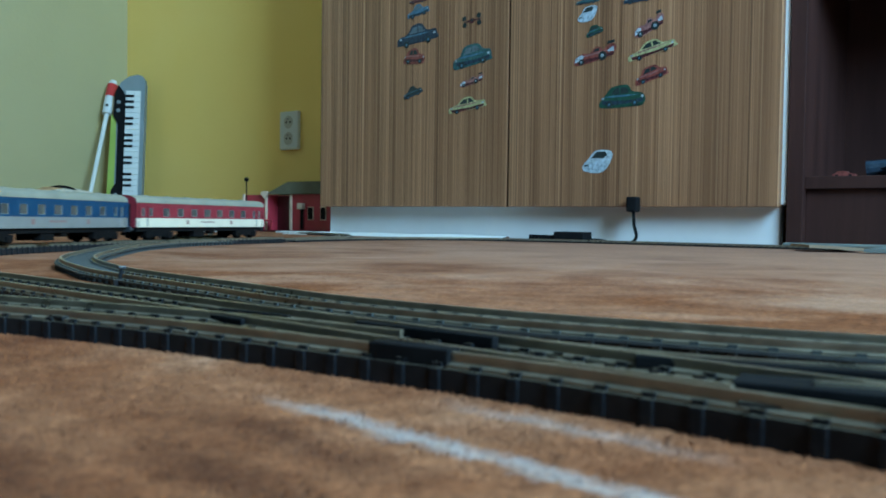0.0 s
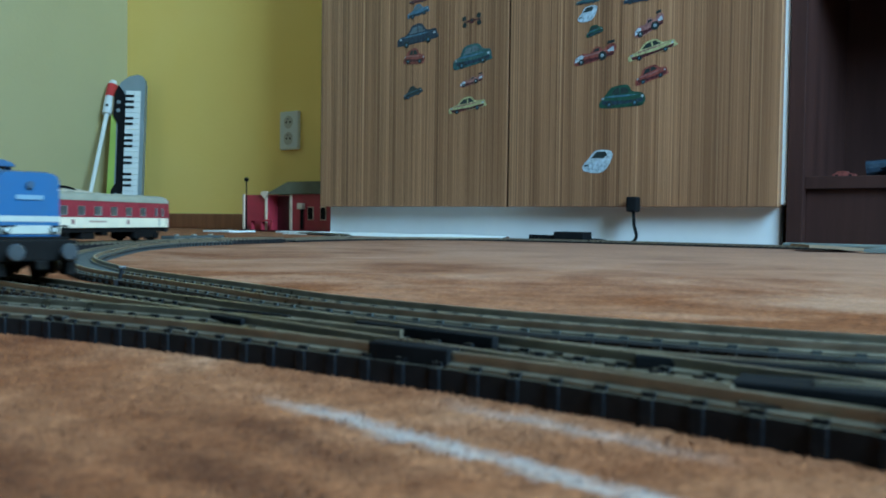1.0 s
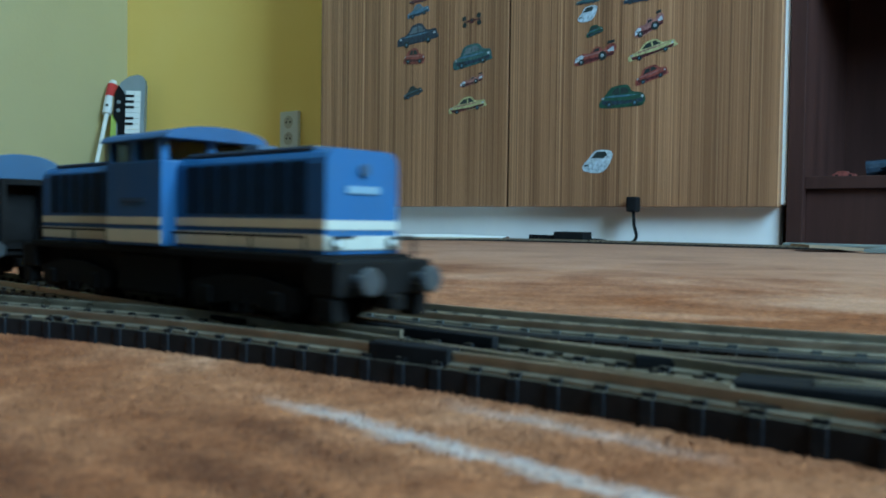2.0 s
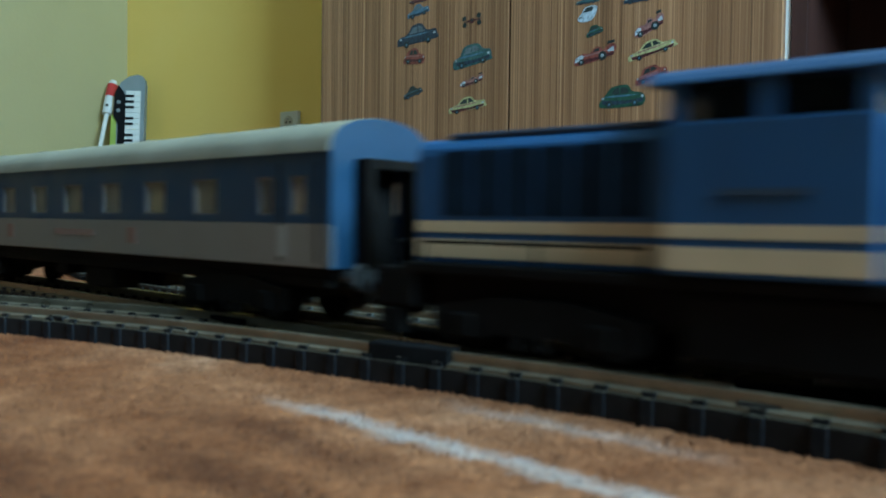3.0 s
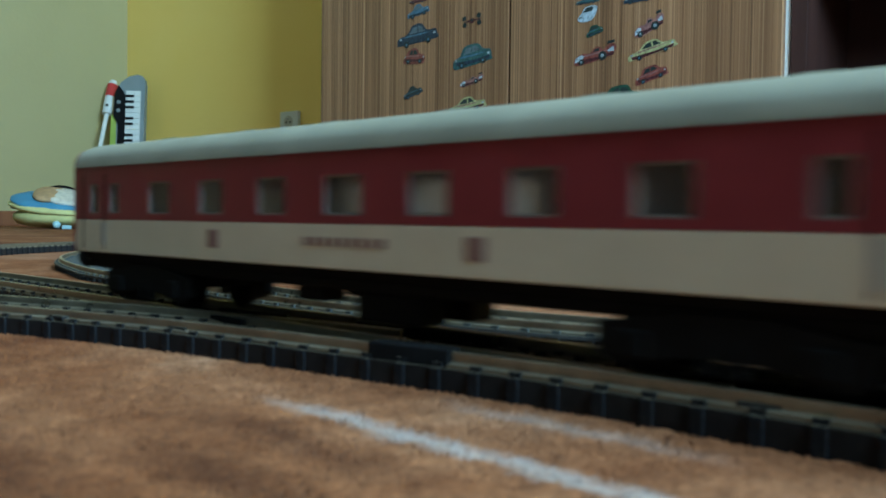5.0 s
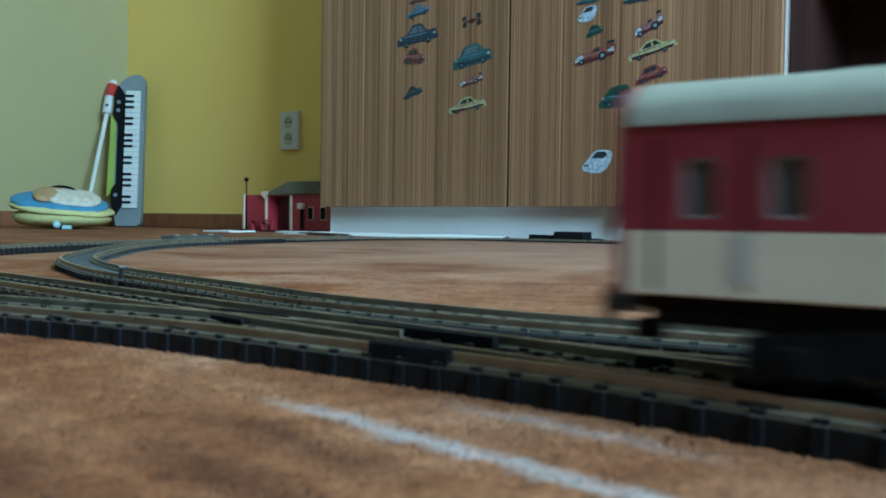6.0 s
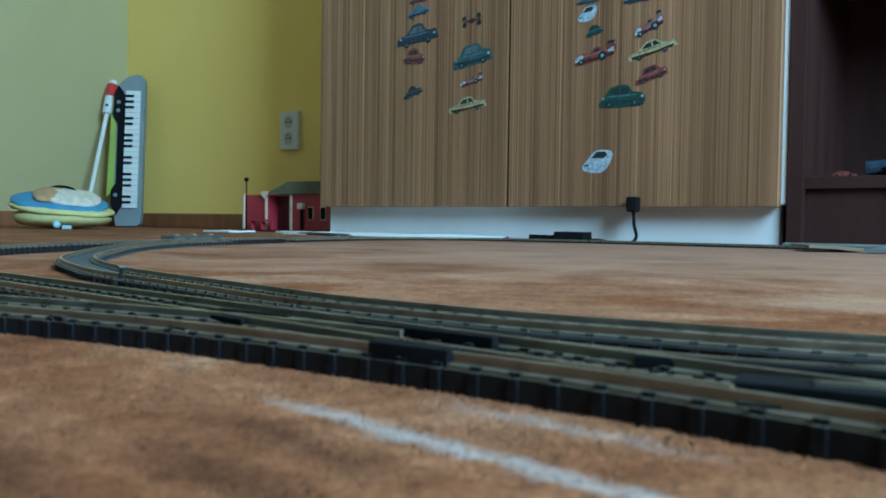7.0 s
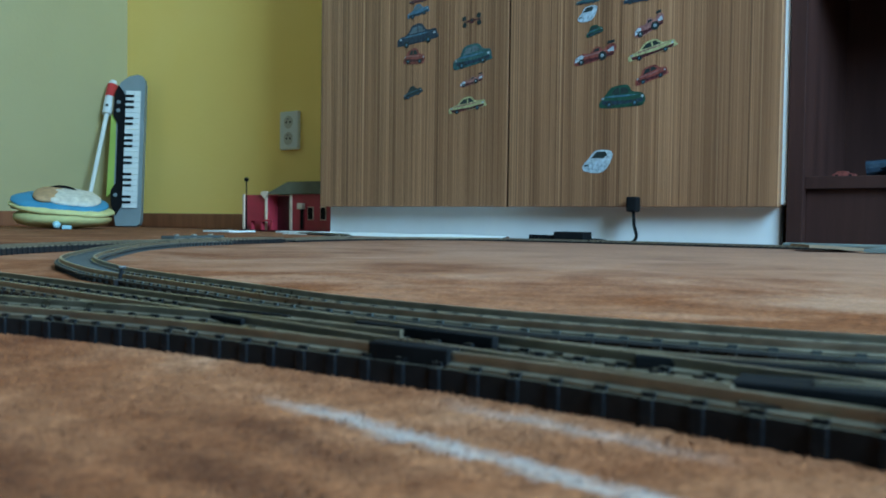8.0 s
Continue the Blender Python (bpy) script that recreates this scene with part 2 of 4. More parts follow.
def slab(bm, outline, depth, m=None):
    """An outline in x, z pushed along y by depth."""
    m = m or Matrix()
    f = [bm.verts.new(m @ Vector((x, 0, z))) for x, z in outline]
    g = [bm.verts.new(m @ Vector((x, depth, z))) for x, z in outline]
    n = len(f)
    bm.faces.new(f)
    bm.faces.new(g[::-1])
    for i in range(n):
        bm.faces.new((f[i], g[i], g[(i + 1) % n], f[(i + 1) % n]))
    return bm


def sweep(bm, line, profile, close=True):
    """A profile of (sideways, up) carried along a line of (x, y, dx, dy)."""
    rows = []
    for x, y, dx, dy in line:
        rows.append([bm.verts.new((x - dy * s, y + dx * s, z)) for s, z in profile])
    n = len(profile)
    for a, b in zip(rows, rows[1:]):
        for i in range(n):
            j = (i + 1) % n
            bm.faces.new((a[i], b[i], b[j], a[j]))
    if close:
        bm.faces.new(rows[0][::-1])
        bm.faces.new(rows[-1])
    return bm


def finish(bm, name, mat, smooth=False):
    bmesh.ops.recalc_face_normals(bm, faces=bm.faces)
    me = bpy.data.meshes.new(name)
    bm.to_mesh(me)
    bm.free()
    me.materials.append(mat)
    if smooth:
        for p in me.polygons:
            p.use_smooth = True
    return me


def part(name, bm, mat, parent, label="", smooth=False):
    ob = new(name, finish(bm, name, mat, smooth))
    ob.parent = parent
    if label:
        ob["label"] = label
    return ob


def thing(name, m, label, category, group="", kind=""):
    ob = new(name)
    ob.empty_display_size = 0.02
    ob.matrix_basis = m
    return tagged(ob, label, category, group, kind)


def setting(name, bm, mat, label, category, m=None):
    ob = new(name, finish(bm, name, mat))
    ob.matrix_basis = m or ROOM
    return tagged(ob, label, category, kind="structure")


B = bmesh.new

# ---- the room ----
bm = B()
box(bm, X0 - 0.15, X1 + 0.15, Y0 - 0.15, Y1 + 0.15, -0.05, 0.0, 0.0, ROOM)
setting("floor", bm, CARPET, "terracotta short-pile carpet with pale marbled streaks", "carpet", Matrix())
setting("wall_north", box(B(), X0 - 0.15, X1 + 0.15, Y1, Y1 + 0.15, 0, H), WALL, "golden yellow painted plaster wall", "wall")
setting("wall_west", box(B(), X0 - 0.15, X0, Y0, Y1, 0, H), LITWALL, "yellow painted plaster wall, cool window light put into its colour", "wall")
setting("wall_south", box(B(), X0 - 0.15, X1 + 0.15, Y0 - 0.15, Y0, 0, H), DARKWALL, "unseen near-black wall behind the camera, added to cut bounce light", "wall")
bm = B()
WY0, WY1, WZ0, WZ1 = -1.655, -0.725, 0.82, 2.18
box(bm, X1, X1 + 0.15, Y0, WY0, 0, H)
box(bm, X1, X1 + 0.15, WY1, Y1, 0, H)
box(bm, X1, X1 + 0.15, WY0, WY1, 0, WZ0)
box(bm, X1, X1 + 0.15, WY0, WY1, WZ1, H)
setting("wall_east", bm, WALL, "yellow painted wall with a window opening", "wall")
setting("ceiling", box(B(), X0 - 0.15, X1 + 0.15, Y0 - 0.15, Y1 + 0.15, H, H + 0.12), CEIL, "plain beige painted ceiling", "ceiling")
win = thing("window_1", ROOM, "white framed window that lets daylight in", "window", kind="structure")
for y0, y1, z0, z1 in ((WY0, WY1, WZ0, WZ0 + 0.06), (WY0, WY1, WZ1 - 0.06, WZ1), (WY0, WY0 + 0.06, WZ0 + 0.06, WZ1 - 0.06), (WY1 - 0.06, WY1, WZ0 + 0.06, WZ1 - 0.06)):
    part("window_frame", box(B(), X1 + 0.05, X1 + 0.11, y0, y1, z0, z1, 0.004), WHITE, win)
for name, args in (("baseboard_north", (X0 + 0.014, -0.04, Y1 - 0.014, Y1)), ("baseboard_west", (X0, X0 + 0.014, Y0, Y1))):
    setting(name, box(B(), *args, 0, 0.042, 0.003), SKIRT, "low brown wooden skirting along the yellow wall", "skirting")

# ---- the cabinet with the stickers ----
cab = thing("cabinet", ROOM, "wardrobe cabinet with two striped wood-veneer doors on a white plinth", "cabinet")
part("plinth", box(B(), 0.004, 0.9185, 0.0, 0.02, 0.0, 0.0585, 0.001), WHITE, cab, "white recessed plinth panel")
part("body", box(B(), 0.002, 0.9285, -0.008, 0.215, 0.060, 1.9, 0.002), WHITE, cab, "white laminate carcass")
for x0, x1 in ((0.0, 0.4605), (0.4648, 0.9225)):
    part("door", box(B(), x0, x1, -0.027, -0.009, 0.0565, 1.9, 0.0012), VENEER, cab, "brown zebra-striped veneer door")

# ---- the dark open shelf unit ----
shelf = thing("shelf_unit", ROOM, "dark mahogany open shelf unit beside the cabinet", "shelf unit")
SX = 0.9305
part("side_panel", box(B(), SX, SX + 0.022, -0.012, 0.235, 0, 1.9, 0.001), MAHOG, shelf)
# unseen right side, set close so that it shades the bay
part("side_panel", box(B(), SX + 0.44, SX + 0.462, -0.012, 0.235, 0, 1.9, 0.001), MAHOG, shelf)
part("back_panel", box(B(), SX + 0.022, SX + 0.44, 0.225, 0.235, 0, 1.9), MAHOG, shelf)
part("bottom_front", box(B(), SX + 0.022, SX + 0.44, 0.004, 0.022, 0.0, 0.082, 0.001), MAHOG, shelf)
part("shelf", box(B(), SX + 0.022, SX + 0.44, -0.004, 0.225, 0.0825, 0.1, 0.001), MAHOG, shelf)
# unseen upper board, placed low to keep window light out of the bay
part("shelf", box(B(), SX + 0.022, SX + 0.44, -0.004, 0.225, 0.395, 0.413, 0.001), MAHOG, shelf)
part("top", box(B(), SX + 0.022, SX + 0.44, -0.012, 0.235, 1.88, 1.9, 0.001), MAHOG, shelf)

# ---- tracks ----
ZR, ZS = 0.0074, 0.0048
KNOTS = (-1.183, -1.290, -1.500, -1.308, -0.093, -0.093, 0.222, -1.517, -2.527, -2.851, -2.701, -1.806, -0.192, -0.507, -0.507, -0.379)
STEP = 0.005


def main_line():
    """Points of the train's line by distance back from a place before the camera, by its curvature."""
    us = np.arange(-1.2, 1.121, STEP)
    k = np.interp(us, -0.35 + 0.1 * np.arange(len(KNOTS)), KNOTS)
    i = int(round(1.2 / STEP))
    th = np.cumsum(k) * STEP
    th = th - th[i] + 2.42623
    x, y = np.cumsum(np.cos(th)) * STEP, np.cumsum(np.sin(th)) * STEP
    return us, x - x[i] + 0.03784, y - y[i] + 0.13551


LU, LX, LY = main_line()


def on_line(u):
    return Vector((float(np.interp(u, LU, LX)), float(np.interp(u, LU, LY))))


def beside(u, off):
    """A place off metres to the camera's side of the line, and the line's way there."""
    p = on_line(u)
    d = (on_line(u + 0.004) - on_line(u - 0.004)).normalized()
    return Vector((p.x - d.y * off, p.y + d.x * off)), d


def dense(points, step=0.006):
    """A smooth line of (x, y, dx, dy) through a few places."""
    p = [Vector(q) for q in points]
    p = [2 * p[0] - p[1], *p, 2 * p[-1] - p[-2]]
    out = []
    for a, b, c, d in zip(p, p[1:], p[2:], p[3:]):
        n = max(2, int((c - b).length / step))
        for i in range(n):
            t = i / n
            out.append(0.5 * (2 * b + (c - a) * t + (2 * a - 5 * b + 4 * c - d) * t * t + (3 * b - a - 3 * c + d) * t ** 3))
    out.append(p[-2])
    rows = []
    for i, q in enumerate(out):
        w = (out[min(i + 1, len(out) - 1)] - out[max(i - 1, 0)]).normalized()
        rows.append((q.x, q.y, w.x, w.y))
    return rows


def offset_line(pairs, step=0.006):
    """The line beside the main one whose offset changes with u, as pairs of (u, offset)."""
    us = np.arange(pairs[0][0], pairs[-1][0], step)
    o = np.interp(us, *zip(*pairs))
    o = np.convolve(np.pad(o, 4, mode="edge"), np.ones(9) / 9, "valid")
    pts = [beside(u, f)[0] for u, f in zip(us, o)]
    return [(q.x, q.y, *((pts[min(i + 1, len(pts) - 1)] - pts[max(i - 1, 0)]).normalized())) for i, q in enumerate(pts)]


def rail_profile(side, lift=0.0):
    s, t, z = side * 0.0089, ZR + lift, ZS + lift
    return [(s + a, b) for a, b in ((-0.0017, z), (0.0017, z), (0.0017, z + 0.0005), (0.0006, z + 0.0008), (0.0006, t - 0.0009),
                                    (0.0007, t - 0.0009), (0.0007, t - 0.0001), (-0.0007, t - 0.0001), (-0.0007, t - 0.0009),
                                    (-0.0006, t - 0.0009), (-0.0006, z + 0.0008), (-0.0017, z + 0.0005))]


def sleeper_mesh(length, half, mat):
    bm = B()
    box(bm, -half, half, -length / 2, length / 2, 0, ZS, 0.0004)
    for s in (-1, 1):
        for e in (-0.0019, 0.0019):
            box(bm, -0.001, 0.001, s * 0.0089 + e - 0.0004, s * 0.0089 + e + 0.0004, ZS, ZS + 0.0008)
    return finish(bm, "sleeper", mat)


SLEEPERS = {}


def sleepers(owner, line, extra=None, limit=300, pitch=0.0079, shift=0.0, half=0.0012, mat=SLEEPER):
    q = np.array(line)
    far = np.concatenate([[0.0], np.cumsum(np.hypot(np.diff(q[:, 0]), np.diff(q[:, 1])))])
    for d in np.arange(pitch / 2 + shift, far[-1], pitch)[:limit]:
        x, y, dx, dy = (float(np.interp(d, far, q[:, k])) for k in range(4))
        lo, hi = extra(int(np.searchsorted(far, d))) if extra else (-0.0122, 0.0122)
        key = (round(hi - lo, 3), half, mat.name)
        if key not in SLEEPERS:
            SLEEPERS[key] = sleeper_mesh(key[0], half, mat)
        ob = new("sleeper", SLEEPERS[key])
        c = (lo + hi) / 2
        ob.parent = owner
        ob.matrix_basis = Matrix.Translation((x - dy * c, y + dx * c, 0)) @ Matrix.Rotation(math.atan2(dy, dx) + random.uniform(-0.015, 0.015), 4, "Z")


def track(line, label, lift=0.0, extra=None, name="railway_track", tie=True, limit=300, cuts=((0, None), (0, None)), web=(0.0022, 0.0017), shift=0.0, lip=False):
    t = thing(name, pose(0, 0, lift), label, "model railway", "model railway tracks")
    for s, (a, b) in zip((-1, 1), cuts):
        part("rail", sweep(B(), line[a:b], rail_profile(s)), RAIL, t)
    if tie:
        for s in (-1, 1):
            part("web", sweep(B(), line, [(s * (0.0099 - web[0]), 0.0002), (s * (0.0099 + web[1]), 0.0002), (s * (0.0099 + web[1]), ZS - 0.0001), (s * (0.0099 - web[0]), ZS - 0.0001)]), WEB, t)
        sleepers(t, line, extra, limit, shift=shift, half=0.0008 if lip else 0.0012, mat=GREYTIE if lip else SLEEPER)
    if lip:
        for s in (-1, 1):
            part("edge_strip", sweep(B(), line, [(s * 0.0110, ZS - 0.0007), (s * 0.0124, ZS - 0.0007), (s * 0.0124, ZS + 0.0001), (s * 0.0110, ZS + 0.0001)]), GREYTIE, t, "grey plastic edge strip")
    return t


NEAR = ((-0.30, 0.003), (-0.035, 0.0046), (-0.005, 0.0036), (0.025, 0.0045), (0.055, 0.0088), (0.075, 0.0116), (0.10, 0.0148), (0.125, 0.0207), (0.165, 0.0319), (0.22, 0.050), (0.34, 0.105))
FARO = ((-0.10, -0.062), (-0.06, -0.036), (-0.03, -0.0165), (-0.015, -0.0085), (0.0, -0.0030), (0.02, -0.0004), (0.05, 0.0), (0.11, 0.0))
main = offset_line(((-0.30, 0.0), (1.11, 0.0)))


def tie_span(i):
    u = -0.30 + 0.006 * i
    a = float(np.interp(u, *zip(*NEAR)))
    b = float(np.interp(u, *zip(*FARO)))
    hi = 0.0060 if a < 0.03 else 0.0122
    lo = -0.0105 if b > -0.03 and u < 0.04 else -0.0122
    return lo, hi


track(main, "tarnished model railway track with dark plastic sleepers on carpet", 0.0, tie_span, cuts=((0, None), (48, None)))


front = track(offset_line(NEAR), "front branch of a model railway turnout with dark sleepers", 0.0002, cuts=((60, None), (0, None)), shift=0.0032)
track(offset_line(FARO), "diverging branch of a model railway turnout with dark sleepers", 0.0001, cuts=((0, None), (0, 15)))
track(dense([(0.46, 0.160), (0.25, 0.153), (0.14, 0.166), (0.0883, 0.182), (0.0496, 0.2015), (0.0113, 0.2245), (-0.0379, 0.264), (-0.0745, 0.306), (-0.125, 0.363), (-0.163, 0.412), (-0.216, 0.509), (-0.250, 0.63), (-0.273, 0.76), (-0.273, 0.88), (-0.2475, 0.985)]),
      "curved model railway track with tarnished rails and grey ladder-like sleepers", -0.0012, web=(0.0022, 0.0), lip=True)
track(dense([(-0.198, 1.11), (-0.145, 1.225), (-0.06, 1.315), (0.05, 1.345), (0.20, 1.285), (0.42, 1.125), (0.62, 0.97), (0.80, 0.83)]),
      "far model railway track that runs along the cabinet", -0.0026, limit=160, web=(0.0022, 0.0))
track(dense([(-0.225, 1.05), (-0.185, 1.2), (-0.16, 1.38), (-0.19, 1.56), (-0.28, 1.72)]), "far siding of the model railway", -0.0025, limit=88, web=(0.0022, 0.0))


sw = thing("turnout_motor", Matrix.Translation((*beside(0.985, 0.028)[0], 0)) @ Matrix.Rotation(radians(68), 4, "Z"), "grey metal turnout motor box beside the far track", "turnout motor")
part("housing", box(B(), -0.045, 0.045, -0.009, 0.009, 0, 0.010, 0.0015), GREYTIE, sw)
part("lever", box(B(), -0.006, 0.006, -0.022, -0.009, 0.001, 0.004, 0.0008), STEEL, sw)
for x in (-0.03, 0.0, 0.03):
    part("screw", rod(B(), (x, 0, 0.010), (x, 0, 0.0115), 0.003, n=12), STEEL, sw)


# small steel blocks added to give the turnout its glints
for x, y, t in ((-0.040, -0.013, 0.005), (-0.018, -0.014, 0.004), (0.008, -0.013, 0.006), (0.036, -0.015, 0.004), (-0.030, 0.014, 0.005), (0.022, 0.014, 0.005)):
    part("glint_block", box(B(), x - t, x + t, y - 0.003, y + 0.003, 0, 0.0075, 0.0008), STEEL, sw, "small steel block added for a glint")
lev = thing("switch_lever", pose(-0.1335, 0.3555, 0, 0, 0, 35), "small grey upright switch lever beside the curved track", "switch lever")
part("base", box(B(), -0.003, 0.003, -0.002, 0.002, 0, 0.0042, 0.0005), WEB, lev)
part("arm", rod(B(), (0, 0, 0.0042), (0.001, 0, 0.0086), 0.0008, n=10), SLEEPER, lev)
part("knob", box(B(), -0.0006, 0.0026, -0.0012, 0.0012, 0.0084, 0.0096, 0.0003), BUFFER, lev)


def guard(u0, o0, u1, o1, width, z0, z1, name="guard_rail", mat=BLACKP):
    a, _ = beside(u0, o0)
    b, _ = beside(u1, o1)
    d = (b - a).normalized()
    bm = B()
    m = Matrix.Translation((*((a + b) / 2), 0)) @ Matrix.Rotation(math.atan2(d.y, d.x), 4, "Z")
    L = (b - a).length / 2
    box(bm, -L, L, -width / 2, width / 2, z0, z1, 0.0004, m)
    return part(name, bm, mat, front)


guard(0.0515, 0.0172, 0.0345, 0.0147, 0.0044, 0.0, 0.0078, "frog_insert")
guard(0.080, -0.0042, 0.042, -0.0062, 0.0022, ZS, 0.0072)
guard(0.066, 0.0045, 0.038, 0.0025, 0.0070, ZS, 0.0056, "frog_insert")
guard(0.145, 0.0090, 0.103, 0.0100, 0.0014, ZS, 0.0066)
guard(0.128, 0.0000, 0.103, -0.0030, 0.0014, ZS, 0.0066)
guard(-0.0085, -0.001, -0.065, -0.011, 0.0085, ZS, 0.0066, "frog_insert")
guard(0.012, -0.0075, -0.045, -0.0260, 0.0030, ZS, 0.0070)
for u, o in ((0.1075, 0.0256), (-0.0145, 0.0132), (0.1445, 0.0355)):
    guard(u, o, u - 0.006, o - 0.0008, 0.0026, ZS, ZS + 0.0013, "rail_joiner", WEB)

# ---- rolling stock ----
SILL, GUT = 0.0200, 0.04345
COACH, LOCO = 0.2276, 0.137


def bogie(owner, x, wheelbase, radius):
    bg = part("bogie", box(B(), x - wheelbase * 0.72, x + wheelbase * 0.72, -0.0075, 0.0075, 0.0125, 0.0165, 0.0006), CHASSIS, owner)
    for s in (-1, 1):
        bm = B()
        slab(bm, [(x - wheelbase * 0.75, 0.0105), (x - wheelbase * 0.62, 0.0088), (x - wheelbase * 0.2, 0.0110), (x + wheelbase * 0.2, 0.0110), (x + wheelbase * 0.62, 0.0088),
                  (x + wheelbase * 0.75, 0.0105), (x + wheelbase * 0.75, 0.0150), (x + wheelbase * 0.25, 0.0172), (x - wheelbase * 0.25, 0.0172), (x - wheelbase * 0.75, 0.0150)], 0.0022,
             Matrix.Translation((0, s * 0.0118 - 0.0011, 0)))
        for k in (-1, 1):
            box(bm, x + k * wheelbase / 2 - 0.0022, x + k * wheelbase / 2 + 0.0022, s * 0.0118 - 0.0018, s * 0.0118 + 0.0018, 0.0100, 0.0142, 0.0005)
            rod(bm, (x + k * 0.0022, s * 0.0121, 0.0088), (x + k * 0.0022, s * 0.0121, 0.0135), 0.0011, n=8)
        part("side_frame", bm, CHASSIS, bg)
        for k in (-1, 1):
            bm = B()
            c = (x + k * wheelbase / 2, s * 0.0089, ZR + radius)
            rod(bm, (c[0], c[1] - 0.0014, c[2]), (c[0], c[1] + 0.0014, c[2]), radius, n=20)
            rod(bm, (c[0], s * 0.0073, c[2]), (c[0], s * 0.0068, c[2]), radius + 0.0011, n=20)
            part("wheel", bm, CHASSIS, bg)
    return bg


def buffers(owner, x, s, z):
    for k in (-1, 1):
        bm = B()
        rod(bm, (x, k * 0.0088, z), (x + s * 0.0045, k * 0.0088, z), 0.0013, n=12)
        rod(bm, (x + s * 0.0045, k * 0.0088, z), (x + s * 0.0053, k * 0.0088, z), 0.0030, 0.0026, 16)
        part("buffer", bm, BUFFER, owner, "dark grey round buffer")
    bm = B()
    box(bm, x - 0.004 if s < 0 else x, x if s < 0 else x + 0.004, -0.002, 0.002, z - 0.006, z - 0.003, 0.0004)
    part("coupling", bm, CHASSIS, owner)


def arch(rise, half, base, n=14):
    return [(half * math.cos(math.pi * i / n), base + rise * math.sin(math.pi * i / n) ** 0.75) for i in range(n + 1)]


def coach(label, upper, lower, end_label):
    c = thing("passenger_coach", Matrix(), label, "model coach", "coaches of the model train")
    h, w = COACH / 2, 0.0139
    z1, z2 = SILL + 0.009, SILL + 0.45 * (GUT - SILL)
    zw0, zw1 = SILL + 0.455 * (GUT - SILL), SILL + 0.80 * (GUT - SILL)
    part("floor_pan", box(B(), -h + 0.002, h - 0.002, -w + 0.0018, w - 0.0018, SILL - 0.0018, SILL + 0.0016), CHASSIS, c, "black underframe")
    # window places from the leading end
    places = [(-h + 0.0105, 0.0046)] + [(-h + 0.0215 + i * 0.0230, 0.0112 if i in (4,) else 0.0098) for i in range(9)] + [(h - 0.0105, 0.0046)]
    places[1] = (-h + 0.0218, 0.0050)
    places[9] = (h - 0.0218, 0.0050)
    for s in (-1, 1):
        ya, yb = sorted((s * w, s * (w - 0.0012)))
        part("lower_panel", box(B(), -h, h, ya, yb, SILL, z1, 0.0003), lower, c, "plain lower side panel")
        part("waist_panel", box(B(), -h, h, ya, yb, z1, zw0), upper, c)
        part("top_panel", box(B(), -h, h, ya, yb, zw1, GUT), upper, c)
        x = -h
        for px, pw in places:
            part("window_pillar", box(B(), x, px - pw / 2, ya, yb, zw0, zw1), upper, c)
            x = px + pw / 2
        part("window_pillar", box(B(), x, h, ya, yb, zw0, zw1), upper, c)
        for px, pw in places:
            fr = B()
            for q in ((px - pw / 2, px + pw / 2, zw0, zw0 + 0.0005), (px - pw / 2, px + pw / 2, zw1 - 0.0005, zw1),
                      (px - pw / 2, px - pw / 2 + 0.0005, zw0 + 0.0005, zw1 - 0.0005), (px + pw / 2 - 0.0005, px + pw / 2, zw0 + 0.0005, zw1 - 0.0005)):
                box(fr, q[0], q[1], s * (w - 0.0005) - 0.0003, s * (w - 0.0005) + 0.0003, q[2], q[3])
            f = part("window", fr, GREYB, c)
            part("pane", box(B(), px - pw / 2 + 0.0005, px + pw / 2 - 0.0005, s * (w - 0.0008) - 0.0001, s * (w - 0.0008) + 0.0001, zw0 + 0.0005, zw1 - 0.0005), GLASS, f)
        bars = B()
        for k in range(9):
            box(bars, -0.012 + k * 0.0028, -0.0102 + k * 0.0028, s * w - 0.00012, s * w + 0.00012, SILL + 0.0045, SILL + 0.0063)
        part("lettering", bars, SIGNRED, c, "small unreadable red lettering")
        for q in (-0.045, 0.034):
            part("emblem", box(B(), q - 0.0022, q + 0.0022, s * w - 0.00012, s * w + 0.00012, SILL + 0.0030, SILL + 0.0072, 0.0001), SIGNRED, c)
        for q in (-1, 1):
            part("data_plate", box(B(), q * (h - 0.016) - 0.0011, q * (h - 0.016) + 0.0011, s * w - 0.00012, s * w + 0.00012, SILL + 0.0020, SILL + 0.0084), PLATE, c)
            dr = B()
            for e in (-0.0062, 0.0062):
                box(dr, q * (h - 0.0105) + e - 0.0003, q * (h - 0.0105) + e + 0.0003, s * w - 0.0001, s * w + 0.0002, SILL + 0.001, GUT - 0.002)
            part("door_seam", dr, CHASSIS, c)
    roof = B()
    prof = arch(0.0075, w + 0.0004, GUT)
    a = [[roof.verts.new((x, y, z)) for y, z in prof] for x in (-h + 0.0003, h - 0.0003)]
    for i in range(len(prof) - 1):
        roof.faces.new((a[0][i], a[1][i], a[1][i + 1], a[0][i + 1]))
    for x in (-h + 0.0003, h - 0.0003):
        roof.faces.new([roof.verts.new((x, y, z)) for y, z in prof])
    roof.faces.new([roof.verts.new((x, y, GUT)) for x, y in ((-h, -w), (h, -w), (h, w), (-h, w))])
    rf = part("roof", roof, ROOFM, c, "pale grey arched roof", True)
    for x in (-0.085, -0.05, -0.018, 0.018, 0.05, 0.085):
        part("roof_vent", box(B(), x - 0.0035, x + 0.0035, -0.0020, 0.0020, GUT + 0.0066, GUT + 0.0080, 0.0006), ROOFM, rf)
